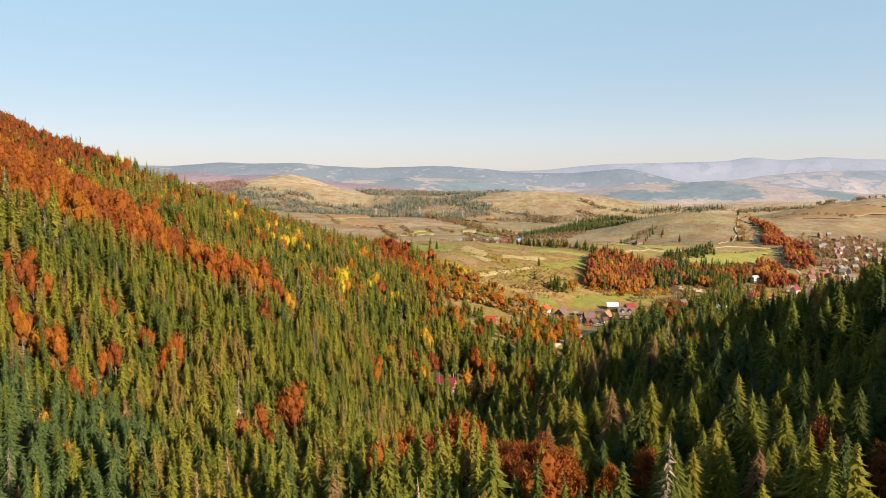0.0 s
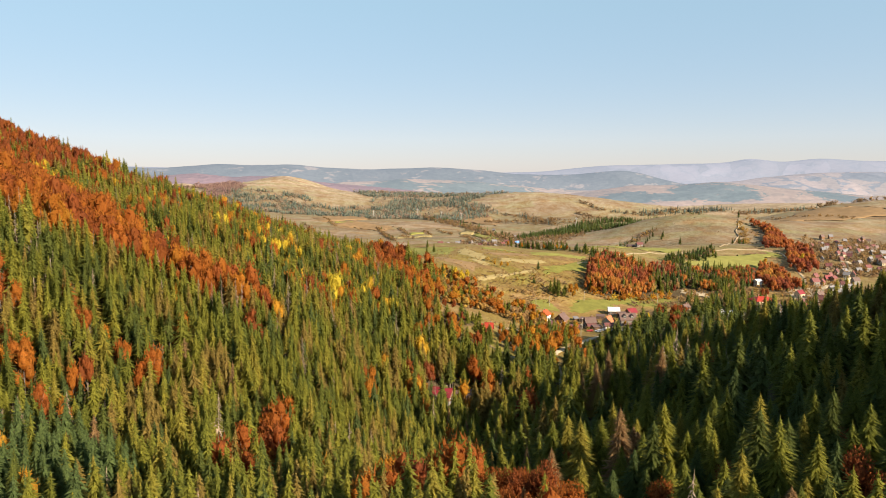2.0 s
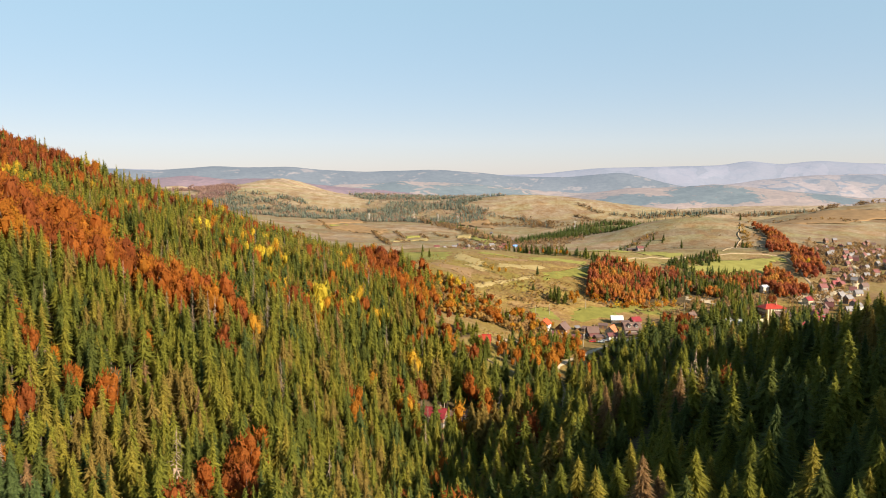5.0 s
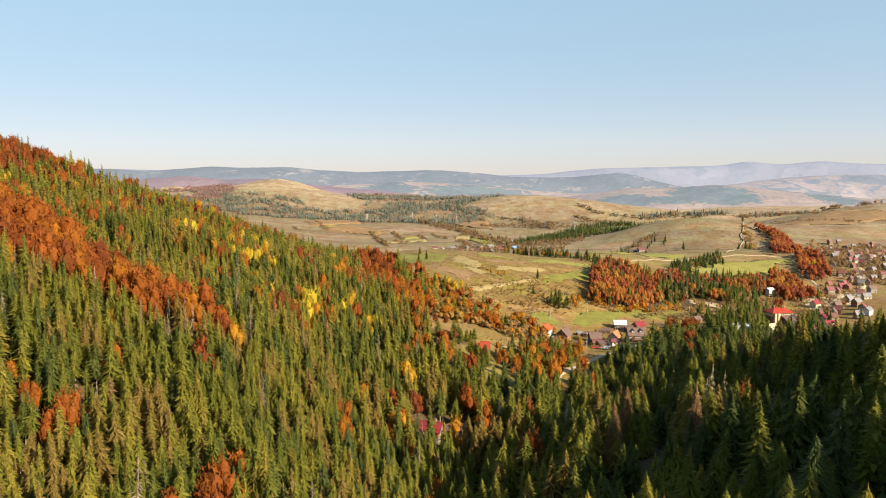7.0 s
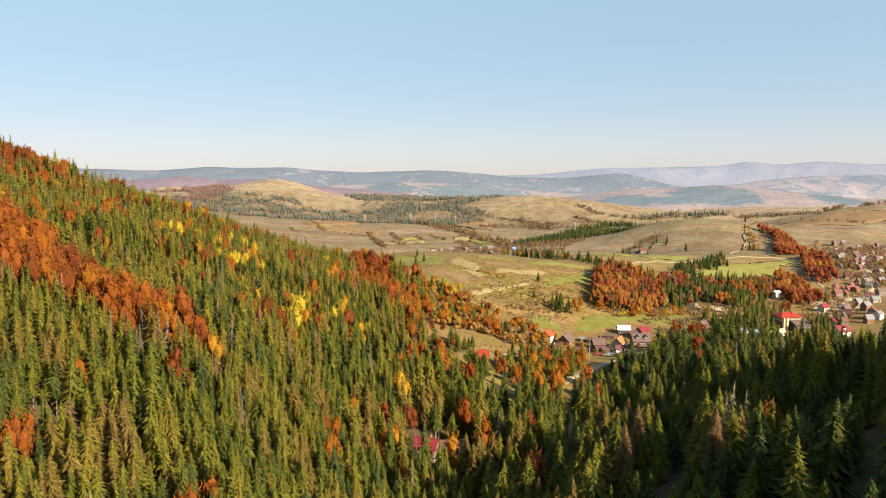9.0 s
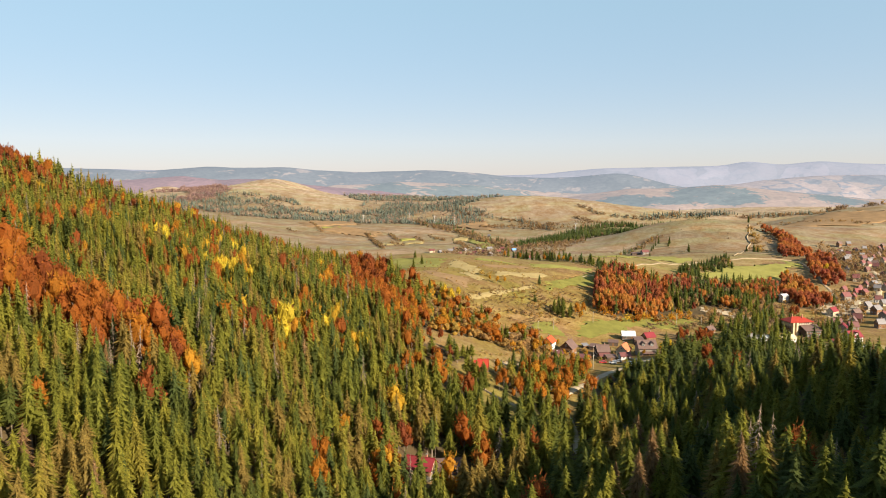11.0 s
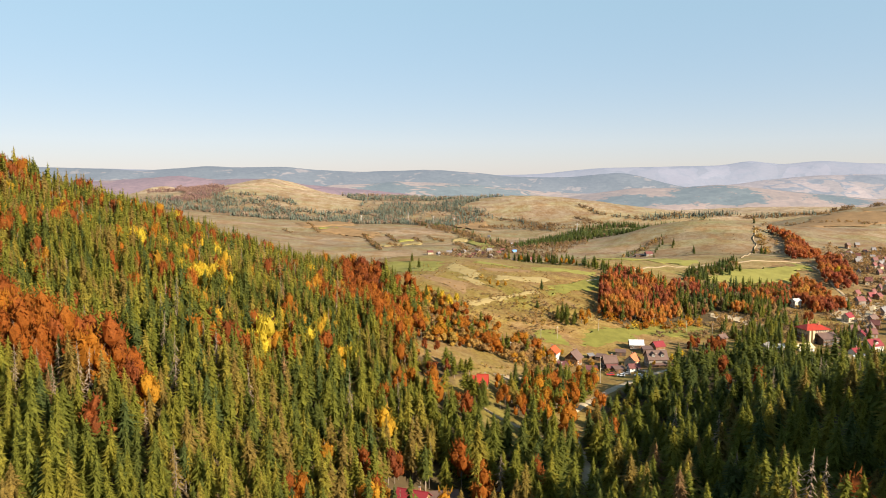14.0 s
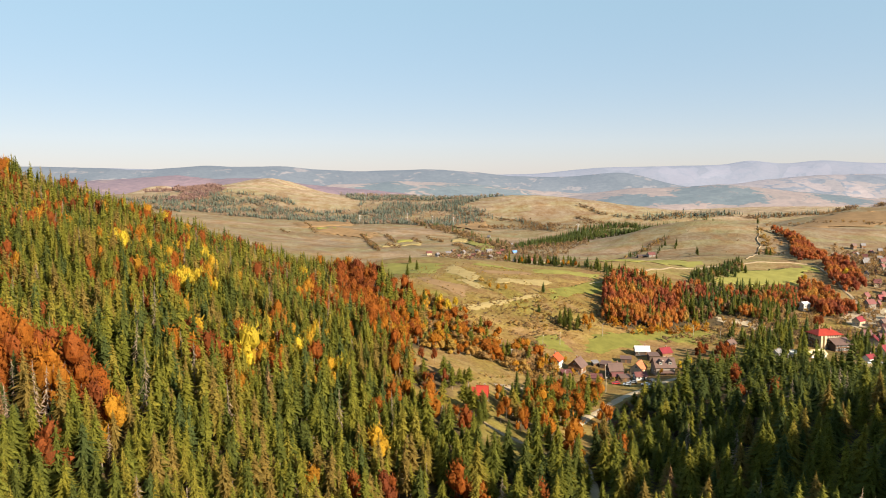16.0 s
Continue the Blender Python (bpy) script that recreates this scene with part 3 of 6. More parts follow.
def smooth_noise(x, y, size, seed):
    """Slow noise between 0 and 1 over the plan."""
    r = np.random.RandomState(seed)
    z = 0
    for k in range(6):
        a, p = r.rand() * 6.283, r.rand() * 6.283
        z = z + np.sin((x * np.cos(a) + y * np.sin(a)) * 6.283 / (size * r.uniform(0.7, 1.6)) + p)
    return np.clip(0.5 + z / 6.5, 0, 1)


# patches of beech and aspen among the spruce: (x, y, half-width, half-depth, tint, share)
GULLY_BEECH = [(-62, 60, 8, 16, 0.22, 0.7), (-60, 82, 4, 7, 0.3, 0.7), (-14, 17, 10, 11, 0.2, 0.62), (-2, 20, 9, 10, 0.25, 0.65), (6, 8, 9, 13, 0.12, 0.7), (12, -8, 9, 12, 0.2, 0.7), (26, 2, 5, 11, 0.1, 0.6), (-22, 8, 7, 10, 0.2, 0.5), (22, 129, 4, 8, 0.15, 0.8),
               (-37, 144, 3.5, 5, 0.5, 0.95), (75, 19, 3.5, 4.5, 0.02, 0.8), (63, -14, 5, 9, 0.0, 0.8), (47, 7, 3.5, 5, 0.05, 0.5)]
SLOPE_BEECH = [(-138, 65, 3.5, 4, 0.3, 0.9), (-138, 71, 4, 3.5, 0.25, 0.9), (-127, 67, 3.2, 6, 0.3, 0.8), (-131, 63, 3.5, 4, 0.5, 0.8), (-112, 56, 3.4, 3.4, 0.35, 0.95), (-122, 94, 3.2, 3.6, 0.35, 0.8), (-113, 70, 3.2, 3.2, 0.3, 0.9),
               (-102, 88, 4, 6, 0.35, 0.5), (-147, 86, 5.6, 8, 0.2, 0.85), (-110, 89, 3.2, 3.4, 0.3, 0.7), (-124, 63, 3.2, 6, 0.55, 0.6), (-132, 100, 3.2, 3, 0.25, 0.6), (-101, 119, 3, 4, 0.6, 0.6), (-127, 47, 3, 3.2, 0.3, 0.7)]
GOLD_SPOTS = [(-157, 318, 6, 13, 0.96, 0.75), (-107, 280, 5, 9, 0.93, 0.7), (-68, 224, 3.6, 6.5, 0.97, 0.95), (-41, 239, 4, 5, 0.95, 0.9), (-54, 245, 3, 4, 0.85, 0.7), (134, 281, 7, 8, 0.12, 0.9), (150, 330, 5, 6, 0.1, 0.7), (-61, 231, 3.6, 7, 0.62, 0.8), (-72, 224, 4.3, 9, 0.3, 0.5), (-76, 206, 3.2, 6, 0.2, 0.7),
              (-114, 282, 4, 8, 0.9, 0.5), (-86, 400, 3, 5, 0.9, 0.5), (-51, 273, 3.2, 5.6, 0.88, 0.6), (-61, 269, 3.2, 5.5, 0.85, 0.5)]
CREST_BEECH = [(-276, 324, 11, 18, 0.9, 0.5), (-235, 280, 11, 22, 0.15, 0.6), (-155, 139, 4.5, 9, 0.6, 0.9), (-158, 350, 6, 13, 0.6, 0.5), (-266, 366, 9, 17, 0.15, 0.5), (-84, 158, 6, 6, 0.5, 0.8)]
EDGE_BEECH = [(-56, 440, 14, 34, 0.25, 0.85), (-48, 412, 9, 19, 0.2, 0.8), (-32, 371, 9, 19, 0.3, 0.8), (-26, 427, 8.5, 18, 0.45, 0.8), (-10, 415, 11, 19, 0.45, 0.8), (-15, 342, 9, 20, 0.3, 0.55), (5, 421, 5, 11, 0.93, 0.9), (4, 384, 10, 22, 0.35, 0.7),
              (20, 384, 9, 15, 0.5, 0.8), (24, 364, 6.6, 13, 0.62, 0.8), (-23, 282, 10, 12, 0.55, 0.4), (-2, 306, 8, 15, 0.6, 0.4), (-40, 320, 16, 30, 0.4, 0.22)]
STREAM_BEECH = [(-26, 164, 3.2, 4, 0.55, 0.95), (-20, 170, 3.2, 3, 0.75, 0.8), (-15, 190, 3.2, 5, 0.1, 0.8), (0, 168, 3.2, 4, 0.6, 0.95), (4, 194, 3.2, 4, 0.15, 0.9), (11, 174, 4, 7, 0.35, 0.95), (17, 177, 3, 3.5, 0.5, 0.8), (22, 177, 3, 3.5, 0.5, 0.8), (11, 200, 4, 4, 0.45, 0.8),
                (-7, 203, 3, 3, 0.45, 0.8), (21, 205, 3, 4, 0.4, 0.8), (25, 193, 3, 3.2, 0.97, 0.95), (36, 212, 3, 4, 0.45, 0.6), (45, 219, 3, 3.4, 0.2, 0.8)]
ROAD_BEECH = [(24, 260, 4, 6, 0.4, 0.95), (32, 256, 4, 6, 0.35, 0.95), (41, 258, 3, 5.7, 0.42, 0.9), (5, 255, 3, 4, 0.35, 0.9), (-6, 262, 3.4, 6.5, 0.0, 0.95), (-1, 276, 3, 5, 0.0, 0.9), (-5, 233, 3, 5, 0.1, 0.9), (8, 235, 3, 3.7, 0.2, 0.9), (67, 281, 6.3, 13, 0.4, 0.9),
              (67, 306, 4.3, 9.4, 0.35, 0.8), (144, 349, 5, 10, 0.02, 0.9), (131, 270, 5.2, 11, 0.2, 0.9), (130, 290, 3.7, 8, 0.1, 0.5)]
VALLEY_BEECH = [(-45, 360, 14, 30, 0.3, 0.75), (-30, 330, 12, 20, 0.38, 0.65), (-52, 398, 12, 25, 0.22, 0.8), (-10, 350, 14, 22, 0.45, 0.68), (-58, 320, 10, 16, 0.35, 0.4), (-20, 300, 16, 12, 0.6, 0.62), (8, 335, 12, 12, 0.6, 0.65)]
LEAFY_PATCHES = GULLY_BEECH + SLOPE_BEECH + VALLEY_BEECH + GOLD_SPOTS + CREST_BEECH + [(a, b, c, d, tn * 0.72 if tn < 0.6 else tn, sh) for a, b, c, d, tn, sh in EDGE_BEECH] + STREAM_BEECH + ROAD_BEECH
BROWN_SPRUCES = [(51, 124, 24), (43.5, 110, 22), (40, 117, 20), (62, 98, 20), (35, 124, 18)]          # browned, dying spruces
BEECH_BAND = [(-250, 150), (-240, 200), (-222, 228), (-189, 225), (-158, 194), (-144, 191), (-124, 174), (-109, 167), (-84, 163), (-80, 152), (-105, 150), (-125, 156), (-133, 149), (-151, 145), (-155, 134), (-178, 126), (-215, 134)]


def near_forest():
    rng = np.random.RandomState(11)
    x, y = scatter(-450, 340, -190, 500, 3.25, rng)
    spur = lambda x, y: x > 15 - 0.1 * y                       # the near spur bears larger, wider-spaced trees
    keep = inside(NEAR_WOOD, x, y)
    keep &= near_line(VALLEY_ROAD, x, y) > np.where(y < 235, 1.9, 4.0)
    for cx, cy, rx, ry in GLADES + [(bx, by, 4, 4) for bx, by, bh in BROWN_SPRUCES]:
        keep &= ((x - cx) / rx) ** 2 + ((y - cy) / ry) ** 2 > 1
    keep &= near_line(GRASS_LANE, x, y) > 4.2
    keep &= (y < 465) | (x > -100)
    keep &= (x > -0.68 * np.maximum(y + 128, 60) - 80) & (x < 0.70 * np.maximum(y + 128, 60) + 75)
    keep &= (x > -360) & ~((x < -250) & (y < 60))
    keep &= ~spur(x, y) | (rng.rand(len(x)) < np.where(y > 235, 0.38, 0.33))
    keep &= spur(x, y) | (y > 60) | (rng.rand(len(x)) < 0.86)
    gap = smooth_noise(x, y, 24, 5)
    keep &= (gap > 0.1) | (rng.rand(len(x)) < 0.4)
    x, y = x[keep], y[keep]
    n = len(x)
    u = rng.rand(n)
    leafy, tint, stand = np.zeros(n, bool), np.zeros(n), np.zeros(n, bool)
    crest = (x < -283) & (y > 200) | (x < -310)
    leafy[crest & (u < 0.8)] = True
    tint[crest] = 0.12
    low = (y > 225) & (y < 330) & (x > -20) & (x < 80)
    m = low & (rng.rand(n) < 0.22)
    leafy |= m
    tint[m] = 0.45
    upper = (y > 200) & (x < -60)
    speckle = np.where(upper, 0.24, np.where(x > 15 - 0.1 * y, 0.004, 0.03))
    m = ~leafy & (rng.rand(n) < speckle) & (smooth_noise(x, y, 60, 3) > 0.4)
    leafy |= m
    tint[m] = np.where(rng.rand(n) < 0.3, 0.66, 0.24)[m]
    m = ~leafy & (np.abs(x + 0.55 * y - 60) < 34) & (y > 225) & (y < 420) & (x < -30) & (rng.rand(n) < 0.05)     # a belt of aspens
    leafy |= m
    tint[m] = 0.82
    for px, py, rx, ry, tn, share in LEAFY_PATCHES:
        m = (((x - px) / rx) ** 2 + ((y - py) / ry) ** 2 < 1 + 0.5 * (u - 0.5)) & (rng.rand(n) < share)
        leafy |= m
        tint[m] = tn
        stand |= ((x - px) / rx) ** 2 + ((y - py) / ry) ** 2 < 0.9 if share > 0.6 else False
    band = inside(BEECH_BAND, x + 3 * np.sin(y * 0.35), y + 4 * (u - 0.5))
    leafy |= band
    tint[band] = np.where(smooth_noise(x, y, 18, 77) > 0.7, 0.45, 0.22)[band]
    tint = np.where(leafy, np.clip(tint + rng.randn(n) * 0.09, 0, 1), 0)
    # fewer, broader crowns among leafy trees
    leafy_keep = ~leafy | (rng.rand(n) < np.where(inside(BEECH_BAND, x, y), 1.0, 0.7))
    leafy_keep &= ~((x < -255) & (y > 425))
    leafy_keep &= leafy | ~stand | (rng.rand(n) < 0.4)
    x, y, leafy, tint, n = x[leafy_keep], y[leafy_keep], leafy[leafy_keep], tint[leafy_keep], leafy_keep.sum()
    h = np.clip(rng.normal(14.0, 3.0, n), 7, 21) * (0.9 + 0.2 * smooth_noise(x, y, 90, 21))
    big = spur(x, y)
    h = np.where(big, h * np.clip(1.28 - np.maximum(y - 170, 0) * 0.0022, 1.0, 1.28) * rng.uniform(0.78, 1.12, n), h)
    hollow = np.minimum(((x - 98) / 20) ** 2 + ((y - 122) / 26) ** 2, ((x - 48) / 14) ** 2 + ((y - 84) / 32) ** 2) < 1
    h = np.where(big, np.minimum(h, 23.0), h) * np.where(hollow, 0.64, 1.0)          # lower trees in the shaded hollow
    h = np.where((x > 84) & (y < 20), h * 1.4, h)          # unseen trees on the spur's back, made taller to shade the slope
    r = np.where(big, 1.1 + h * rng.uniform(0.165, 0.225, n), 0.6 + h * rng.uniform(0.13, 0.18, n))
    # darker tints on the near spur put its shade into the needle colour
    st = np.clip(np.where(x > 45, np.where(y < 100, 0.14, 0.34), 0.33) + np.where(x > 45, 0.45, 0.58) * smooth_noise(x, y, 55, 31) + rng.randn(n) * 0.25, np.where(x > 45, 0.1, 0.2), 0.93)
    st = np.where((x > 95) & (y > 250), 0.03 + 0.35 * smooth_noise(x, y, 30, 33) + 0.1 * rng.rand(n), st)          # darker firs round the hamlet's end, with shade put into the tint
    blue = (x < -78 - 0.35 * y + 9 * smooth_noise(x, y, 20, 8)) & (x < -72) & (y < 52) & (rng.rand(n) < 0.8)            # a plantation of young blue-green spruces
    st = np.where(blue, 0.0, np.where(rng.rand(n) < 0.05, 0.08, st))
    open_side = (y > 232) & (x > -12)
    h, r = np.where(open_side & (y > 240) & (x < 90), h * 0.62, h), np.where(open_side & (x < 90), r * 0.85, r)
    low_side = (y > 262) & (x > 78) & (x < 168)
    h, r = np.where(low_side, h * 0.72, h), np.where(low_side, r * 0.95, r)
    st[rng.rand(n) < 0.008] = 1.0
    return x, y, leafy, tint, h, r, st


FX, FY, FL, FT, FH, FR, FS = near_forest()
dist = np.hypot(FX, FY + 60)
reach = np.hypot((FX - 45) * 0.9, FY - 15)
single = reach <= np.sort(reach)[209]          # the stretch that the flight passes nearest
tall = ~FL & ~single
fringe = ~inside(BEECH_BAND, FX, FY) & inside([(a - 2, b - 9) for a, b in BEECH_BAND], FX, FY)          # dying trees below the beech band
bare = tall & ((np.arange(len(FX)) % 47 == 0) | fringe & (np.arange(len(FX)) % 3 == 0))
wide_ok = tall & ~bare & (FX > 15 - 0.1 * FY) & (FY < 250) & (FY > -60)
outer = FX < -0.68 * np.maximum(FY + 128, 40) - 24
near_ok = tall & ~bare & ~wide_ok & ~outer & (FY < 160) & (FY > -60) & (FX > -150)
back_ok = tall & ~bare & ((FY > 300) | (FX < -215) | (FY <= -60) | outer)
back_ok &= ~wide_ok
mid_ok = tall & ~bare & ~near_ok & ~back_ok & ~wide_ok
SP = (SPRUCE, BARK)
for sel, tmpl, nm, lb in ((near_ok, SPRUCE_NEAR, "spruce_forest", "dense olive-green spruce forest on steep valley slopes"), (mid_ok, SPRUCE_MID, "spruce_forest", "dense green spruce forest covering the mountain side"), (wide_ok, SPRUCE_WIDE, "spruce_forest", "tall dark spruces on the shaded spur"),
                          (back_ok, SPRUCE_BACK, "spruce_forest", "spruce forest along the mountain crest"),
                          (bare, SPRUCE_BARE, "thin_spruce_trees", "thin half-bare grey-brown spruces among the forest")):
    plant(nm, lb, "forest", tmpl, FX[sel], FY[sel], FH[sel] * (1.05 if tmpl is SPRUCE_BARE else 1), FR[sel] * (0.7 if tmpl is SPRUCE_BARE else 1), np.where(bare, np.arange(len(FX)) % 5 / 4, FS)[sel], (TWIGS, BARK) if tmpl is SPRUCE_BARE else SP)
leaf_near = FL & ~single & (dist < 270) & (FY < 220) & ~outer
leaf_mid = FL & ~single & ~leaf_near
for sel, tmpl in ((leaf_near, LEAFY_NEAR), (leaf_mid, LEAFY_MID)):
    plant("beech_trees", "rust-red and orange autumn beeches among spruces", "autumn trees", tmpl, FX[sel], FY[sel], FH[sel] * np.where(inside(BEECH_BAND, FX, FY), 1.15, 0.95)[sel], FH[sel] * np.where(inside(BEECH_BAND, FX, FY), 0.3, np.where(FX < -95, 0.22, 0.27))[sel], FT[sel], (BEECH, BARK))


def wood(name, label, poly, step, h, r, templates, mats, tints, seed, keep_share=1.0, sub=None):
    rng = np.random.RandomState(seed)
    xs, ys = [p[0] for p in poly], [p[1] for p in poly]
    x, y = scatter(min(xs), max(xs), min(ys), max(ys), step, rng)
    k = inside(poly, x, y) & (rng.rand(len(x)) < keep_share)
    for cx, cy, rx, ry in ((225, 502, 19, 12), (238, 487, 14, 10), (213, 476, 16, 24), (309, 556, 8, 9)):          # diggings, and a house's plot
        k &= ((x - cx) / rx) ** 2 + ((y - cy) / ry) ** 2 > 1
    if sub is not None:
        k &= sub(x, y)
    x, y = x[k], y[k]
    n = len(x)
    hh = h * rng.uniform(0.7, 1.2, n)
    t = np.clip(tints[0] + (tints[1] - tints[0]) * smooth_noise(x, y, step * 9, seed) + rng.randn(n) * 0.08, 0, 1)
    r = r * 1.55 if templates is SPRUCE_LONE else r
    return plant(name, label, "wood", templates, x, y, hh, r * hh / h * rng.uniform(0.85, 1.2, n), t, mats)


LE = (BEECH, BARK)
wood("autumn_wood", "rust-red beech wood on a meadow slope", MAIN_WOOD, 4.7, 12.5, 3.3, LEAFY_MID, (HAZED_BEECH, BARK), (-0.05, 0.62), 41, 0.86)
wood("spruce_wood", "dark green spruces among red beeches", MAIN_WOOD, 6.0, 15.5, 2.2, SPRUCE_LONE, SP, (0.05, 0.4), 42, 0.55, lambda x, y: (smooth_noise(x, y, 34, 19) > 0.52) | (y > 0.9 * x + 404))
wood("grey_wood", "dull gold and leafless trees of a beech wood", MAIN_WOOD, 8.0, 9.5, 3.0, LEAFY_MID, (SHRUB, BARK), (0.1, 0.6), 50, 0.6)
wood("autumn_wood", "rust and brown beeches among dark spruces", MIX_WOOD, 4.9, 11, 3.0, LEAFY_MID, (HAZED_BEECH, BARK), (-0.1, 0.6), 56, 0.8, lambda x, y: smooth_noise(x, y, 42, 23) > 0.55)
wood("spruce_wood", "dark green spruces of a mixed valley wood", MIX_WOOD, 5.4, 14.5, 2.2, SPRUCE_LONE, SP, (0.05, 0.45), 57, 0.75, lambda x, y: smooth_noise(x, y, 42, 23) < 0.66)
wood("grey_wood", "leafless grey-brown trees of a mixed wood", MIX_WOOD, 6.6, 9, 3.0, LEAFY_MID, (SHRUB, BARK), (-0.1, 0.5), 55, 0.5)
wood("autumn_wood", "rust-red beech copse behind a white house", COPSE, 5.0, 12, 3.5, LEAFY_MID, (HAZED_BEECH, BARK), (0.05, 0.5), 53, 0.95)
wood("autumn_wood", "red and golden beech wood above the village", UPPER_WOOD, 5.2, 11.5, 3.6, LEAFY_MID, (HAZED_BEECH, BARK), (0.0, 0.6), 54, 0.9)
wood("spruce_wood", "green spruces at the foot of a beech wood", UPPER_WOOD, 9.0, 11, 2.2, SPRUCE_LONE, SP, (0.1, 0.5), 52, 0.25)
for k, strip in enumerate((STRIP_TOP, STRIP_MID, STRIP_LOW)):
    wood("autumn_wood", "rust-red beech strip running down a hillside", strip, 6.0, 12, 4.6, LEAFY_MID, (HAZED_BEECH, BARK), (0.0, 0.45), 43 + 50 * k, 0.95)
wood("autumn_wood", "dull brown and rust trees beside a hillside strip", DULL_STRIP, 13.0, 9, 4.5, LEAFY_FAR, (SHRUB, BARK), (0.0, 0.5), 51, 0.8)
wood("spruce_wood", "dark spruce belt behind a pasture hill", BEHIND_HILL, 7.0, 12, 2.9, SPRUCE_FAR, SP, (0.0, 0.2), 44)
wood("distant_wood", "blue-green mixed wood below a bare hill", DOME_FOOT, 8.2, 10.5, 4.2, SPRUCE_FAR, (HAZED_WOOD, BARK), (0.0, 0.6), 45, 0.92, lambda x, y: smooth_noise(x, y, 90, 91) > 0.45)
wood("distant_wood", "blue-green wood on distant slopes", MID_WOOD, 9.0, 11, 4.5, SPRUCE_FAR, (HAZED_WOOD, BARK), (0.0, 0.5), 46, 0.92, lambda x, y: smooth_noise(x, y, 120, 92) > 0.45)
wood("distant_wood", "pale rust and brown trees on distant slopes", MID_WOOD, 19.0, 11, 5.0, LEAFY_FAR, (HAZED_WOOD, BARK), (0.45, 0.95), 47, 0.5)
wood("distant_wood", "pale brown trees below a bare hill", DOME_FOOT, 20.0, 10, 5.0, LEAFY_FAR, (HAZED_WOOD, BARK), (0.45, 0.95), 48, 0.45)
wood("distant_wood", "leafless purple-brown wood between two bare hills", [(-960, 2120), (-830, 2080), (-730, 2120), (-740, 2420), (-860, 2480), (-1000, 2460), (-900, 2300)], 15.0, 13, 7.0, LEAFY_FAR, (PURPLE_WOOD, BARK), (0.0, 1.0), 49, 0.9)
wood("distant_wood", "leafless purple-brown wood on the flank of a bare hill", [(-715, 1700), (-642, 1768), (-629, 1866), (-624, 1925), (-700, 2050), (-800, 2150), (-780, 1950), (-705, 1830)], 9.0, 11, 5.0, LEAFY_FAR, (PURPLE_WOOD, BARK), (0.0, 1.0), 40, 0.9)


# ---- single trees: an empty at the foot, a trunk and a crown ----
def part(name, data, parent, label="", m=None):
    """Links a mesh as one part under a thing or a part."""
    ob = new(name, data)
    ob.parent = parent
    if m is not None:
        ob.matrix_local = m
    if label:
        tagged(ob, label)
    return ob


def split_template(name, t, tint, mats):
    """The crown and the trunk of a template as two meshes."""
    v, f, s = t
    out = []
    for k in (0, 1):
        ff = f[s == k]
        used = np.unique(ff)
        back = np.zeros(len(v), int)
        back[used] = np.arange(len(used))
        out.append(mesh_of(name + ("_crown", "_trunk")[k], v[used], back[ff], [mats[k]], np.full(len(used), tint)))
    return out


SP_DETAIL = [template(spruce_crown(RNG, 900, RNG.uniform(0.05, 0.16), wide=0.135), cone_frustum(0.085, 0.008, 0, 0.97, 6)) for k in range(6)]
SPRUCE_MESHES = [(split_template("spruce", SP_DETAIL[k % 6], tn, SP), tn) for k, tn in enumerate((0.05, 0.18, 0.3, 0.4, 0.5, 0.6, 0.72, 0.85, 0.99))]
LEAFY_FINE = [template(leaf_crown(RNG, 1100, 9, size=0.055, body=0.6), limbs(RNG, 7)) for k in range(4)]
LEAFY_MESHES = [(split_template("beech", LEAFY_FINE[k % 4], tn, LE), tn) for k, tn in enumerate((0.08, 0.2, 0.3, 0.4, 0.5, 0.6, 0.75, 0.93))]


def tree(name, label, category, meshes, x, y, h, r, tint, turn, group=""):
    (crown, trunk), _ = min(meshes, key=lambda q: abs(q[1] - tint))
    ob = new(name)
    ob.empty_display_size = 0.2
    ob.matrix_basis = Matrix.LocRotScale((x, y, gz(x, y) - 0.25), Euler((0, 0, turn)), (r, r, h))
    part("trunk", trunk, ob)
    part("crown", crown, ob)
    return tagged(ob, label, category, group)


def spruce(x, y, h, r, tint, turn=0.0, group=""):
    tone = "dark green" if tint < 0.35 else "olive-green" if tint < 0.8 else "yellowish" if tint < 0.95 else "browning"
    size = "tall" if h > 17 else "small" if h < 9 else "slender"
    return tree("spruce_tree", f"{size} {tone} spruce tree with drooping boughs", "tree", SPRUCE_MESHES, x, y, h, r, tint, turn, group)


def beech(x, y, h, r, tint, turn=0.0, group=""):
    tone = "dark rust-red" if tint < 0.25 else "rust-orange" if tint < 0.55 else "golden orange" if tint < 0.85 else "bright yellow"
    return tree("autumn_tree", f"{tone} broadleaf tree in autumn leaf", "tree", LEAFY_MESHES, x, y, h, r, tint, turn, group)


rng = np.random.RandomState(5)
for i in np.flatnonzero(single):
    turn = rng.rand() * 6.28
    if FL[i]:
        beech(FX[i], FY[i], FH[i] * 0.8, FH[i] * 0.21, FT[i], turn, "trees of the near slope")
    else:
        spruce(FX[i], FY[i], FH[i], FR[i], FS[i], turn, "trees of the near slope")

for x, y, h in BROWN_SPRUCES:
    spruce(x, y, h, h * 0.2, 0.99, rng.rand() * 6, "browned spruces of the spur")
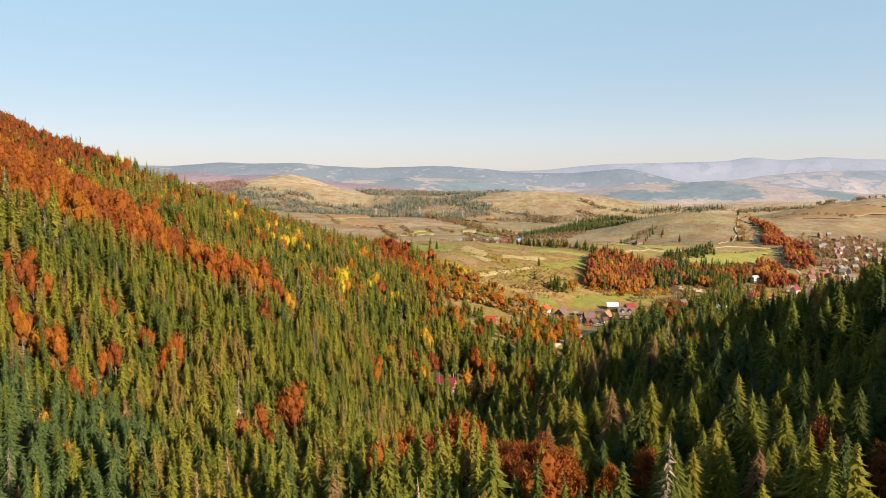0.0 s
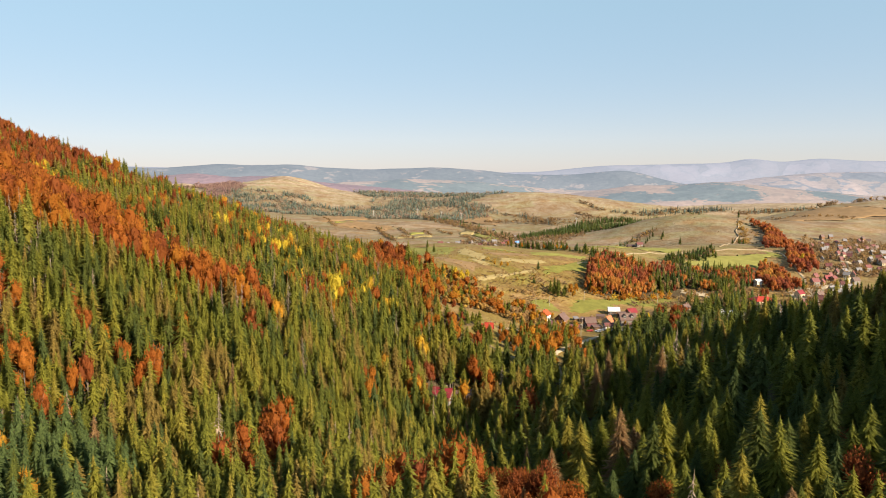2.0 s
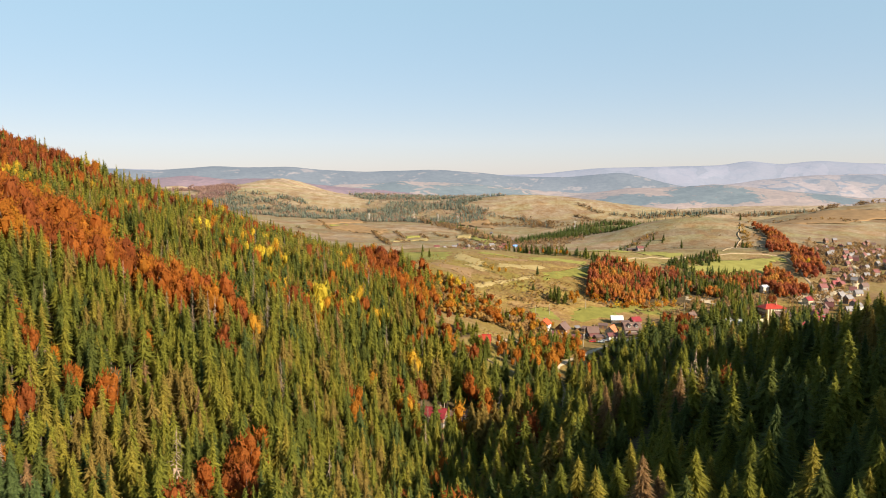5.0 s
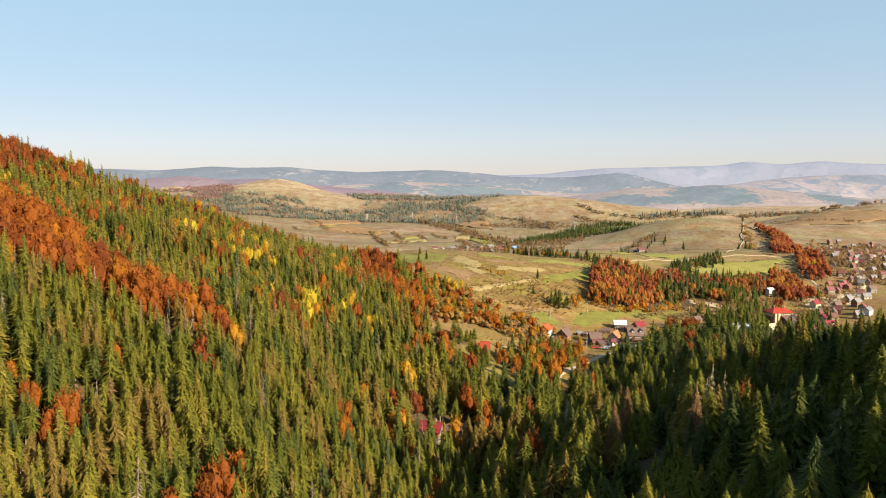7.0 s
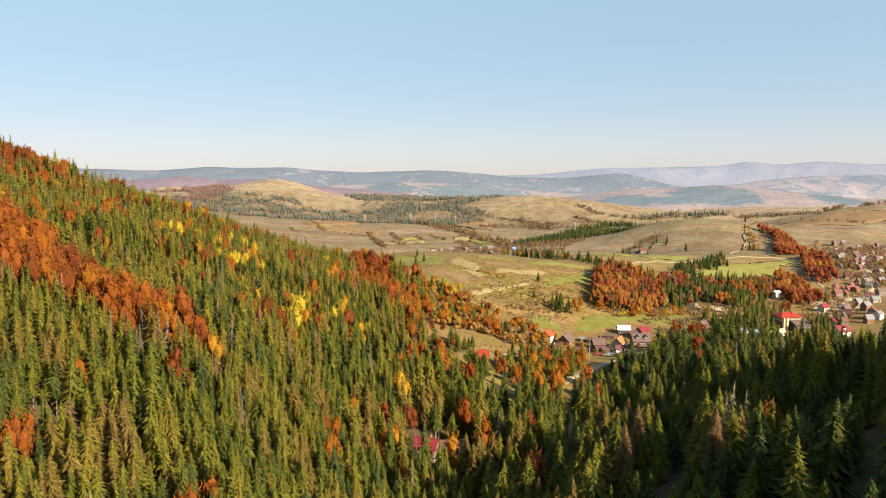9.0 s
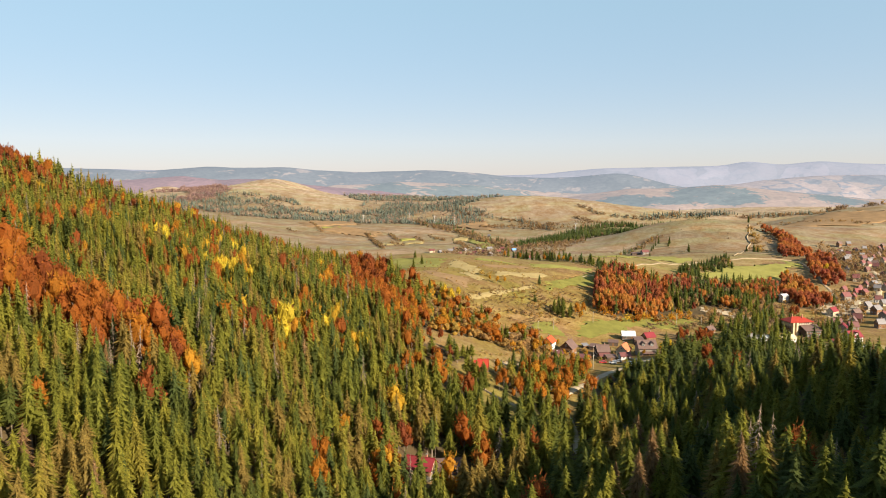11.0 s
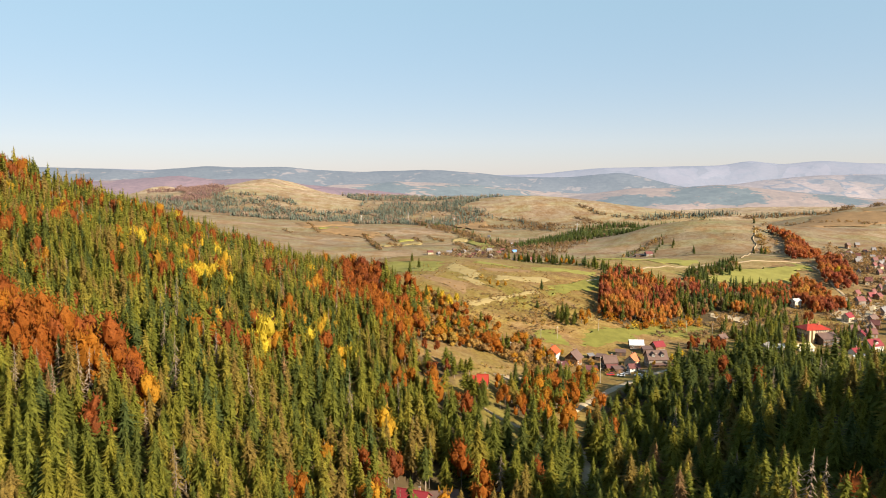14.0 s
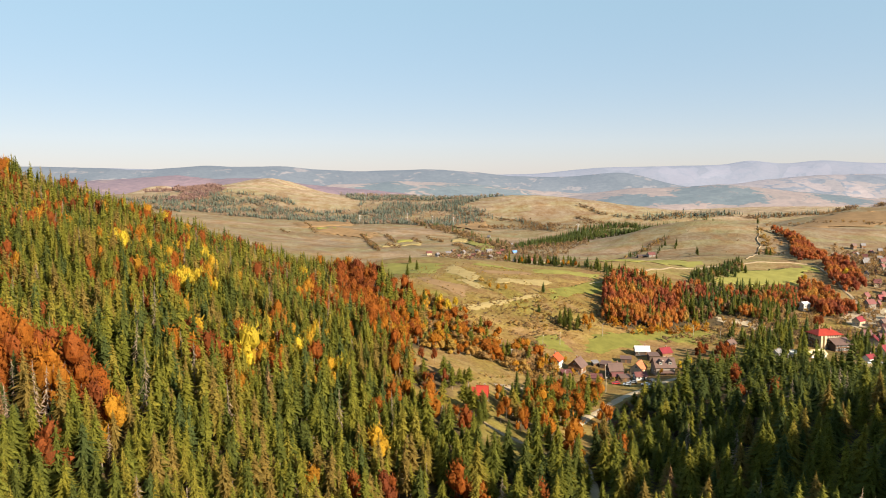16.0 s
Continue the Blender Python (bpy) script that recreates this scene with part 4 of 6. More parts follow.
# trees that stand alone on the meadows and round the houses: x, y, height, tint
for x, y, h, tn in ((75, 493, 9, 0.1), (80, 432, 10, 0.25), (84, 437, 13, 0.3), (88, 431, 9, 0.3), (86, 442, 10, 0.35), (78, 437, 11, 0.25), (82, 441, 12, 0.3), (90, 436, 10, 0.4), (83, 429, 9, 0.35), (66, 452, 7, 0.2), (29, 272, 10, 0.3), (33, 290, 13, 0.2), (38, 292, 14, 0.3), (44, 296, 12, 0.25),
                    (16, 253, 13, 0.3), (14, 249, 11, 0.35), (30, 281, 10, 0.25), (26, 279, 8, 0.3), (37, 288, 10, 0.3), (-5, 396, 12, 0.3), (-12, 416, 14, 0.3), (50, 300, 13, 0.3), (57, 306, 14, 0.3), (141, 358, 12, 0.1), (150, 362, 11, 0.1),
                    (-28, 520, 11, 0.3), (-22, 556, 10, 0.3), (-30, 600, 9, 0.3), (225, 425, 13, 0.1), (232, 420, 14, 0.1), (222, 418, 15, 0.1), (268, 410, 12, 0.1), (262, 404, 10, 0.1), (218, 410, 14, 0.2), (212, 424, 15, 0.1)):
    spruce(x, y, h, 0.8 + h * 0.17, tn, rng.rand() * 6, "lone spruces")
for x, y, h, tn in ((23, 256, 9.5, 0.42), (33, 259, 9, 0.38), (40, 268, 9.5, 0.4), (46, 274, 10, 0.5), (36, 276, 9, 0.35), (70, 300, 10, 0.55), (67, 306, 11, 0.5), (74, 308, 10, 0.45), (64, 298, 9, 0.4), (56, 285, 9, 0.4), (60, 345, 8, 0.75),
                    (3, 411, 12, 0.95), (-2, 420, 11, 0.9), (8, 424, 9, 0.85), (94, 434, 11, 0.55), (100, 440, 10, 0.6), (96, 428, 8, 0.7), (40, 478, 7, 0.8), (46, 482, 6, 0.75), (34, 480, 6, 0.7), (132, 362, 6, 0.9), (160, 372, 12, 0.15), (165, 378, 11, 0.1),
                    (56, 353, 7, 0.82), (53, 347, 6, 0.75), (69, 368, 6.5, 0.8), (70, 350, 5, 0.7), (84, 354, 5.5, 0.72), (118, 351, 5, 0.78), (138, 364, 7, 0.85), (58, 362, 7.5, 0.7), (101, 366, 5, 0.6), (423, 693, 15, 0.85), (364, 664, 13, 0.8), (285, 500, 12, 0.12), (292, 506, 11, 0.1), (-30, 256, 9, 0.6), (155, 392, 9, 0.3), (-4, 300, 8, 0.1), (-10, 296, 8, 0.12)):
    beech(x, y, h, h * 0.27, tn, rng.rand() * 6, "lone autumn trees")
for k in range(34):      # the row along the meadow's crest
    s = (k + rng.rand() * 0.7) / 34
    x, y = 62 + 96 * s + rng.uniform(-3, 3), 640 - 62 * s + rng.uniform(-5, 5)
    if rng.rand() < 0.8:
        spruce(x, y, rng.uniform(6, 13), 2.0, rng.uniform(0, 0.4), rng.rand() * 6, "spruce row on the crest")
    else:
        beech(x, y, 7, 2.0, rng.uniform(0.4, 0.7), rng.rand() * 6, "spruce row on the crest")
for k in range(40):      # the belt along the upper field edge
    s = (k + rng.rand()) / 40
    x, y = 226 + 112 * s + rng.uniform(-7, 7), 600 + 148 * s + rng.uniform(-9, 9)
    spruce(x, y, rng.uniform(5, 13), rng.uniform(1.6, 2.6), rng.uniform(0, 0.4), rng.rand() * 6, "spruce belt at the field edge")
for x, y, h in ((250, 1140, 9), (345, 985, 10), (352, 1000, 13), (338, 1010, 12), (330, 1000, 9), (360, 940, 12), (348, 905, 11), (405, 830, 12), (398, 835, 9), (520, 1100, 13), (313, 965, 8), (322, 985, 9), (300, 930, 7), (420, 850, 10), (412, 842, 8)):
    spruce(x, y, h, h * 0.24, 0.15, rng.rand() * 6, "trees on the pasture hill")


def shrubs(name, label, poly, step, h, r, tints, seed, share=1.0, mats=None):
    """A mass of shrubs or garden trees; the far ones simpler."""
    rg = np.random.RandomState(seed)
    xs, ys = [p[0] for p in poly], [p[1] for p in poly]
    x, y = scatter(min(xs), max(xs), min(ys), max(ys), step, rg)
    k = inside(poly, x, y) & (rg.rand(len(x)) < share * 1.5) & (smooth_noise(x, y, step * 5, seed) > 0.42)
    x, y = x[k], y[k]
    n = len(x)
    t = np.clip(tints[0] + (tints[1] - tints[0]) * rg.rand(n), 0, 1)
    s = rg.uniform(0.55, 1.3, n)
    return plant(name, label, "shrubs", LEAFY_FAR if h < 4.5 or min(ys) > 400 else LEAFY_MID, x, y, h * s, r * s, t, mats or (SHRUB, BARK), sink=0.25 * h)


GOLD_BELT = [(-30, 322), (-4, 330), (18, 342), (40, 336), (58, 340), (64, 352), (56, 366), (46, 376), (30, 392), (12, 412), (-4, 428), (-22, 432), (-26, 400), (-20, 360)]
wood("golden_shrubs", "golden hazel and aspen thicket on the slope", GOLD_BELT, 4.8, 6.6, 3.8, LEAFY_MID, (SHRUB, BARK), (0.2, 0.75), 71, 0.62, lambda x, y: smooth_noise(x, y, 16, 12) > 0.28)
wood("autumn_wood", "orange beeches at the edge of the spruce forest", GOLD_BELT, 5.4, 9.0, 3.9, LEAFY_MID, LE, (0.3, 0.75), 67, 0.45)
wood("golden_shrubs", "low rust-brown hazel bushes on the slope", GOLD_BELT, 3.6, 3.0, 1.9, LEAFY_FAR, (SHRUB, BARK), (0.1, 0.6), 69, 0.55, lambda x, y: smooth_noise(x, y, 16, 12) < 0.5)
wood("young_spruces", "young green spruces among golden shrubs", GOLD_BELT, 6.5, 10, 1.9, SPRUCE_LONE, SP, (0.3, 0.7), 68, 0.8, lambda x, y: smooth_noise(x, y, 34, 15) > 0.45)
ROADSIDE = [(27, 268), (40, 286), (56, 312), (70, 327), (80, 318), (72, 302), (62, 284), (52, 266), (40, 262)]
wood("autumn_wood", "rust-orange trees beside the valley road", ROADSIDE, 4.6, 10, 3.3, LEAFY_MID, LE, (0.3, 0.65), 60, 0.5)
wood("young_spruces", "green spruces beside the valley road", ROADSIDE, 5.6, 11, 2.2, SPRUCE_LONE, SP, (0.2, 0.6), 59, 0.65)
shrubs("meadow_bushes", "low brown scrub and tussocks on the meadow slope", [(10, 408), (60, 398), (110, 440), (116, 478), (84, 500), (40, 470), (8, 440)], 2.8, 1.3, 1.2, (0.0, 0.55), 58, 0.55)
shrubs("golden_shrubs", "golden bushes along the wood edge", [(100, 452), (132, 434), (158, 440), (186, 458), (190, 468), (160, 452), (132, 447), (102, 462)], 4.2, 6.5, 2.4, (0.45, 0.85), 70, 0.7, (BEECH, BARK))
shrubs("brown_shrubs", "leafless brown shrubs round the gardens", [(30, 330), (62, 330), (60, 344), (52, 350), (34, 345)], 4.0, 4, 2.0, (0.1, 0.6), 72, 0.8)
shrubs("brown_shrubs", "brown thicket along a green meadow", [(52, 418), (75, 425), (110, 450), (112, 468), (80, 462), (48, 436), (40, 418)], 5.0, 3.0, 2.0, (0.0, 0.6), 73, 0.55)
shrubs("brown_shrubs", "grey-brown leafless bushes in the valley meadow", [(140, 418), (195, 430), (205, 470), (190, 474), (150, 440)], 5.5, 4.0, 2.6, (0.0, 0.35), 74, 0.55)
shrubs("village_trees", "leafless and autumn trees between village houses", [(190, 428), (215, 418), (330, 480), (420, 600), (420, 650), (330, 565), (240, 530), (212, 500), (205, 470)], 4.4, 5.4, 2.2, (0.0, 0.6), 75, 0.4)
wood("spruce_wood", "dark spruce belt along the upper field edge", [(219, 592), (240, 607), (288, 664), (320, 696), (338, 740), (332, 752), (284, 698), (234, 630)], 6.0, 9, 2.4, SPRUCE_LONE, SP, (0.0, 0.3), 62, 0.6)
wood("spruce_wood", "dark spruces and bushes behind the meadow crest", [(58, 652), (100, 625), (158, 585), (164, 594), (110, 640), (66, 664)], 5.0, 9, 2.0, SPRUCE_LONE, SP, (0.0, 0.4), 61, 0.5)
# valley spruces from here: tints raised to carry some haze
wood("spruce_wood", "dark spruces round the lodge", [(188, 440), (205, 412), (228, 416), (234, 432), (226, 470), (205, 468)], 5.2, 11, 2.0, SPRUCE_LONE, SP, (0.1, 0.6), 86, 0.6)
wood("spruce_wood", "dark spruces on the valley side", [(206, 505), (236, 500), (290, 548), (296, 578), (240, 560), (215, 530)], 6.2, 12, 2.1, SPRUCE_LONE, SP, (0.1, 0.6), 87, 0.5)
wood("spruce_wood", "dark spruces beside the village field", [(262, 402), (282, 404), (276, 428), (264, 425)], 4.6, 10, 1.9, SPRUCE_LONE, SP, (0.1, 0.5), 88, 0.7)
wood("spruce_wood", "dark spruces in front of the lodge", [(178, 388), (196, 394), (214, 394), (226, 398), (228, 412), (214, 412), (186, 408)], 5.0, 13, 2.4, SPRUCE_LONE, SP, (0.1, 0.55), 66, 0.6)
wood("spruce_wood", "dark spruces among village gardens", [(266, 426), (280, 430), (310, 456), (296, 462), (268, 440)], 5.0, 12, 2.3, SPRUCE_LONE, SP, (0.1, 0.55), 63, 0.5)
wood("spruce_wood", "dark spruces behind the lodge", [(234, 436), (262, 440), (275, 470), (268, 500), (236, 494), (222, 470)], 5.6, 13, 2.3, SPRUCE_LONE, SP, (0.1, 0.55), 65, 0.36)
wood("autumn_wood", "dull red garden trees near the hamlet", [(150, 385), (176, 392), (182, 412), (158, 408)], 5.0, 8, 2.8, LEAFY_MID, LE, (0.0, 0.3), 64, 0.7)
shrubs("village_trees", "brown garden trees of the lower village", [(430, 640), (520, 640), (720, 850), (640, 960), (520, 900), (470, 760)], 6.4, 7.5, 3.2, (0.0, 0.4), 76, 0.95)
shrubs("village_trees", "brown trees round a hamlet", [(-30, 850), (60, 800), (150, 950), (260, 1150), (200, 1200), (110, 1150), (0, 960)], 8.0, 7.0, 3.4, (0.0, 0.3), 77, 0.8)
shrubs("meadow_bushes", "scattered brown bushes on the meadow slope", [(-40, 480), (20, 420), (110, 445), (125, 530), (60, 580), (-30, 590)], 4.6, 1.2, 0.9, (0.2, 0.9), 78, 0.33)
shrubs("meadow_bushes", "scattered dark bushes on the pasture hill", [(180, 950), (420, 820), (540, 1000), (520, 1110), (330, 1120)], 30.0, 2.6, 2.2, (0.0, 0.3), 79, 0.4)
shrubs("hedge_trees", "brown bushes beside a hill track", [(480, 900), (520, 900), (560, 1090), (535, 1110), (500, 1010)], 10.0, 5.0, 3.0, (0.1, 0.5), 80, 0.7)
shrubs("hedge_trees", "brown hedge trees between sloping fields", [(-95, 1180), (-75, 1130), (-60, 1060), (-75, 1055), (-95, 1120), (-110, 1180)], 8.0, 6.0, 4.0, (0.0, 0.3), 81, 0.9)
shrubs("hedge_trees", "dark tree line down the valley side", [(-50, 1500), (-20, 1500), (60, 1300), (130, 1120), (105, 1120), (30, 1290)], 10.0, 11.0, 4.5, (0.0, 0.35), 82, 0.9)
shrubs("hedge_trees", "reddish brown woods under the far pasture", [(100, 1640), (180, 1560), (330, 1430), (300, 1400), (160, 1500), (80, 1600)], 13.0, 10.0, 5.5, (0.0, 0.35), 83, 0.8)
shrubs("hedge_trees", "dark hedges across the far pasture", [(330, 1700), (350, 1700), (430, 1560), (410, 1550)], 10.0, 10.0, 5.0, (0.0, 0.2), 84, 0.9)
shrubs("hedge_trees", "brown wood on a bare hilltop", [(820, 1420), (1100, 1460), (1100, 1520), (860, 1480)], 13.0, 11.0, 6.0, (0.0, 0.35), 85, 0.8)

def hedge(label, line, width, h, r, tints, seed, spruces=0.0, step=None):
    """A line of bushes and trees between fields, with gaps."""
    rg = np.random.RandomState(seed)
    step = step or r * 1.1
    xs, ys = [], []
    for (x0, y0), (x1, y1) in zip(line, line[1:]):
        n = max(2, int(np.hypot(x1 - x0, y1 - y0) / step * (1 + width / 12)))
        q = rg.rand(n)
        xs.append(x0 + (x1 - x0) * q + rg.randn(n) * width * 0.5)
        ys.append(y0 + (y1 - y0) * q + rg.randn(n) * width * 0.5)
    x, y = np.concatenate(xs), np.concatenate(ys)
    s = rg.uniform(0.45, 1.3, len(x))
    t = rg.uniform(*tints, len(x))
    fir = rg.rand(len(x)) < spruces
    if fir.any():
        plant("hedge_spruces", label, "hedge", SPRUCE_FAR, x[fir], y[fir], 1.5 * h * s[fir], 0.75 * r * s[fir], t[fir] * 0.5, SP if np.mean(y) < 1420 else (HAZED_WOOD, BARK))
    if (~fir).any():
        plant("hedge_trees", label, "hedge", LEAFY_FAR, x[~fir], y[~fir], h * s[~fir], r * s[~fir], t[~fir], (SHRUB, BARK), sink=0.2 * h)


hedge("bushes and spruces down a far pasture", [(380, 1860), (422, 1802), (476, 1777), (548, 1764)], 9, 8, 5, (0, 0.2), 101, 0.3)
hedge("bushes on a far pasture slope", [(345, 1770), (397, 1695)], 8, 7, 4.5, (0, 0.2), 102)
hedge("trees beside the hill farm", [(268, 968), (302, 993), (324, 1024), (350, 1046)], 7, 7, 3.4, (0, 0.6), 103, 0.3)
hedge("brown hedge across a sloping field", [(-159, 1297), (-134, 1216), (-102, 1032)], 4, 4.5, 3, (0, 0.4), 104)
hedge("trees along the far stream", [(-77, 1678), (-32, 1592), (19, 1422), (53, 1343), (80, 1240), (102, 1030)], 12, 9, 5, (0, 0.25), 105, 0.3)
for k, (ln, wd) in enumerate((([(-155, 1286), (-136, 1234), (-100, 1010)], 5), ([(-112, 1310), (-85, 1213)], 3), ([(-58, 1275), (-41, 1223)], 3), ([(22, 1186), (34, 1035)], 5), ([(-302, 1462), (-247, 1300)], 5), ([(-324, 1321), (-296, 1278)], 3), ([(138, 1779), (189, 1738), (226, 1697)], 9), ([(226, 1697), (232, 1475), (237, 1407)], 12))):
    hedge("brown bushes between sloping fields", ln, wd, 4.2, 3.0, (0, 0.4), 140 + k, 0.12)
hedge("low hedge on the far meadow", [(-32, 1298), (1, 1219)], 4, 4, 3, (0, 0.4), 106)
hedge("scattered trees below the far pasture", [(60, 1830), (101, 1813), (144, 1766), (213, 1722), (216, 1442)], 22, 8, 4.5, (0, 0.3), 107, 0.3, 9)
hedge("bushes beside the winding track", [(505, 1060), (480, 985), (446, 895)], 8, 5, 3, (0.2, 0.8), 108)
hedge("dark spruce belt down the valley side", [(120, 1070), (136, 1091), (212, 1267), (297, 1366), (406, 1500), (520, 1560)], 14, 8.6, 4.0, (0, 0.3), 109, 0.95, 2.0)
hedge("spruce tops along the brow of the pasture hill", [(230, 1250), (320, 1200), (413, 1188), (475, 1180), (530, 1176)], 8, 6.5, 3.6, (0, 0.3), 113, 0.92, 2)
hedge("dark trees on the plain beyond the pasture hill", [(551, 1775), (640, 1813), (731, 1850), (832, 1902)], 26, 9, 5, (0, 0.4), 114, 0.7, 4)
hedge("brown trees across a distant slope", [(843, 1820), (992, 1900), (1086, 1924), (1199, 1976), (1384, 2105)], 24, 9, 5, (0, 0.4), 115, 0.4, 5)
hedge("brown bushes on the brown slope", [(684, 1307), (745, 1226), (771, 1169)], 20, 5, 3.5, (0, 0.5), 116, 0.1, 8)
hedge("brown bushes along the upper field edge", [(226, 598), (262, 655), (335, 742)], 7, 4.5, 2.6, (0.0, 0.5), 117, 0.0, 4)
hedge("low thorn bushes on the meadow bank", [(26, 500), (34, 497), (40, 500)], 3, 5.5, 2.6, (0.5, 1.0), 110)
hedge("brown bushes on the meadow slope", [(50, 452), (70, 470), (64, 425), (90, 445)], 6, 2.6, 1.6, (0.1, 0.9), 111, 0.0, 3.0)
for k, (a, b) in enumerate((((67, 352), (73, 349)), ((85, 358), (86, 370)), ((101, 356), (104, 366)), ((117, 361), (121, 369)), ((110, 374), (120, 382)), ((90, 345), (98, 347)), ((128, 362), (140, 364)), ((142, 376), (150, 386)))):
    hedge("garden bushes and fruit trees between hamlet houses", [a, b], 2.2, 2.6, 1.3, (0.1, 1.0), 120 + k, 0.0, 1.5)
hedge("grey-brown leafless bushes by the lawn", [(52, 400), (60, 392), (56, 384)], 4, 4.0, 2.4, (0.0, 0.2), 112)


# ---- fields, roads and tracks laid on the ground ----
STRAW = surface("straw_stubble", (0.235, 0.178, 0.074), (0.325, 0.25, 0.112), 0.5, 0.95, 0.2, coords="World", grime=0.2)
LAWN = surface("mown_grass", (0.135, 0.135, 0.028), (0.195, 0.172, 0.042), 0.4, 0.95, 0.2, coords="World", grime=0.3)
HAY = surface("yellow_grass", (0.172, 0.164, 0.040), (0.240, 0.216, 0.058), 0.3, 0.95, 0.2, coords="World", grime=0.25)
PLOUGH = surface("brown_fallow", (0.20, 0.125, 0.06), (0.27, 0.17, 0.085), 0.2, 0.95, 0.2, coords="World", grime=0.3)
GRAVEL = surface("gravel", (0.31, 0.245, 0.16), (0.43, 0.35, 0.24), 0.8, 0.95, 0.3, coords="World", grime=0.25)
TRACK = surface("dirt_track", (0.24, 0.18, 0.112), (0.33, 0.255, 0.165), 0.5, 0.95, 0.2, coords="World", grime=0.25)


def lift(y):
    return 0.22 + np.maximum(np.asarray(y, float) - 560, 0) * 0.0022


def field(name, label, corners, material, seed=1):
    """A patch of another crop between four corners, its edges a little uneven."""
    rg = np.random.RandomState(seed)
    a, b, c, d = [np.array(p, float) for p in corners]
    nu, nv = 26, 16
    u, w = np.meshgrid(np.linspace(0, 1, nu), np.linspace(0, 1, nv), indexing="ij")
    p = ((1 - u) * (1 - w))[..., None] * a + (u * (1 - w))[..., None] * b + (u * w)[..., None] * c + ((1 - u) * w)[..., None] * d
    size = np.linalg.norm(c - a)
    edge = np.minimum(np.minimum(u, 1 - u), np.minimum(w, 1 - w)) < 0.01
    p[edge] += rg.randn(edge.sum(), 2) * size * 0.03
    z = ground(p[..., 0], p[..., 1]) + lift(p[..., 1]) * np.where(edge, 0.2, 1)
    v = np.concatenate([p, z[..., None]], -1).reshape(-1, 3)
    i = (np.arange(nu - 1)[:, None] * nv + np.arange(nv - 1)[None]).ravel()
    ob = new(name, mesh_of(name, v, np.stack([i, i + nv, i + nv + 1, i + 1], 1), [material], smooth=True))
    return tagged(ob, label, "field", kind="structure")


def track(name, label, line, width, material, seed=1):
    """A road or track that follows the ground, crowned in the middle."""
    rg = np.random.RandomState(seed)
    pts = [np.array(p, float) for p in line]
    path = []
    for k in range(len(pts) - 1):
        p0, p1, p2, p3 = pts[max(k - 1, 0)], pts[k], pts[k + 1], pts[min(k + 2, len(pts) - 1)]
        for s in np.linspace(0, 1, 12, endpoint=k == len(pts) - 2):
            path.append(0.5 * (2 * p1 + (p2 - p0) * s + (2 * p0 - 5 * p1 + 4 * p2 - p3) * s * s + (3 * p1 - p0 - 3 * p2 + p3) * s ** 3))
    path = np.array(path)
    t = np.gradient(path, axis=0)
    n = np.stack([-t[:, 1], t[:, 0]], 1) / np.linalg.norm(t, axis=1, keepdims=True)
    offs = np.array([-0.5, -0.35, 0, 0.35, 0.5]) * width
    v = []
    for o, up in zip(offs, (0.0, 1.0, 1.15, 1.0, 0.0)):
        q = path + n * (o * (1 + 0.12 * rg.randn(len(path), 1)))
        v.append(np.concatenate([q, (ground(q[:, 0], q[:, 1]) + lift(q[:, 1]) * up)[:, None]], 1))
    v = np.stack(v, 1).reshape(-1, 3)
    i = (np.arange(len(path) - 1)[:, None] * 5 + np.arange(4)[None]).ravel()
    ob = new(name, mesh_of(name, v, np.stack([i, i + 1, i + 6, i + 5], 1), [material], smooth=True))
    return tagged(ob, label, "road", kind="structure")


track("road_valley", "pale gravel road through the valley wood", VALLEY_ROAD, 4.0, GRAVEL)
track("road_hamlet", "gravel lane past the hamlet houses", [(104, 331), (112, 340), (110, 347)], 5, TRACK, 2)
track("track_red_house", "dirt track up to the red house", [(50, 222), (36, 238), (18, 252), (10, 262)], 1.8, TRACK, 3)
track("track_lower", "pale dirt track below the red house", [(24, 300), (34, 306), (46, 310)], 4, TRACK, 4)
track("road_village", "pale village road", [(300, 440), (330, 490), (352, 535), (385, 565), (420, 600), (480, 690), (500, 740), (530, 850)], 6, GRAVEL, 5)
track("track_hillside", "straight pale track down a green slope", [(428, 760), (412, 690), (392, 630), (365, 560)], 4, TRACK, 6)
track("track_field_edge", "light dirt track along the field edge", [(120, 540), (170, 596), (220, 655), (266, 700), (330, 745), (430, 770)], 2.6, TRACK, 7)
track("track_pasture", "winding light track up the pasture hill", [(355, 776), (402, 852), (452, 950), (468, 977), (474, 1002), (490, 1030), (512, 1080)], 1.7, TRACK, 8)
track("road_pasture", "thin light road at the foot of the hill", [(120, 900), (200, 905), (290, 905), (360, 850), (420, 800)], 2.4, TRACK, 9)
field("field_straw", "pale straw strip on the meadow", [(17, 431), (14, 437), (43, 462), (45, 456)], STRAW)
field("field_straw", "pale mown patch on the meadow", [(10, 506), (18, 510), (30, 488), (25, 477)], STRAW, 2)
field("field_straw", "straw strip on the meadow", [(46, 462), (50, 470), (74, 489), (70, 481)], STRAW, 3)
field("field_lawn", "green lawn below the crest", [(79, 486), (91, 517), (148, 572), (128, 530)], LAWN, 4)
field("field_lawn", "bright green lawn behind the houses", [(53, 392), (59, 410), (73, 420), (79, 394)], LAWN, 5)
field("field_lawn", "bright green valley lawn", [(87, 398), (98, 427), (128, 440), (126, 416)], LAWN, 6)
field("field_lawn", "green valley meadow", [(120, 430), (140, 455), (186, 459), (175, 430)], LAWN, 7)
field("field_straw", "strip of dry grass on the meadow crest", [(8, 574), (3, 545), (24, 500), (29, 521)], STRAW, 31)
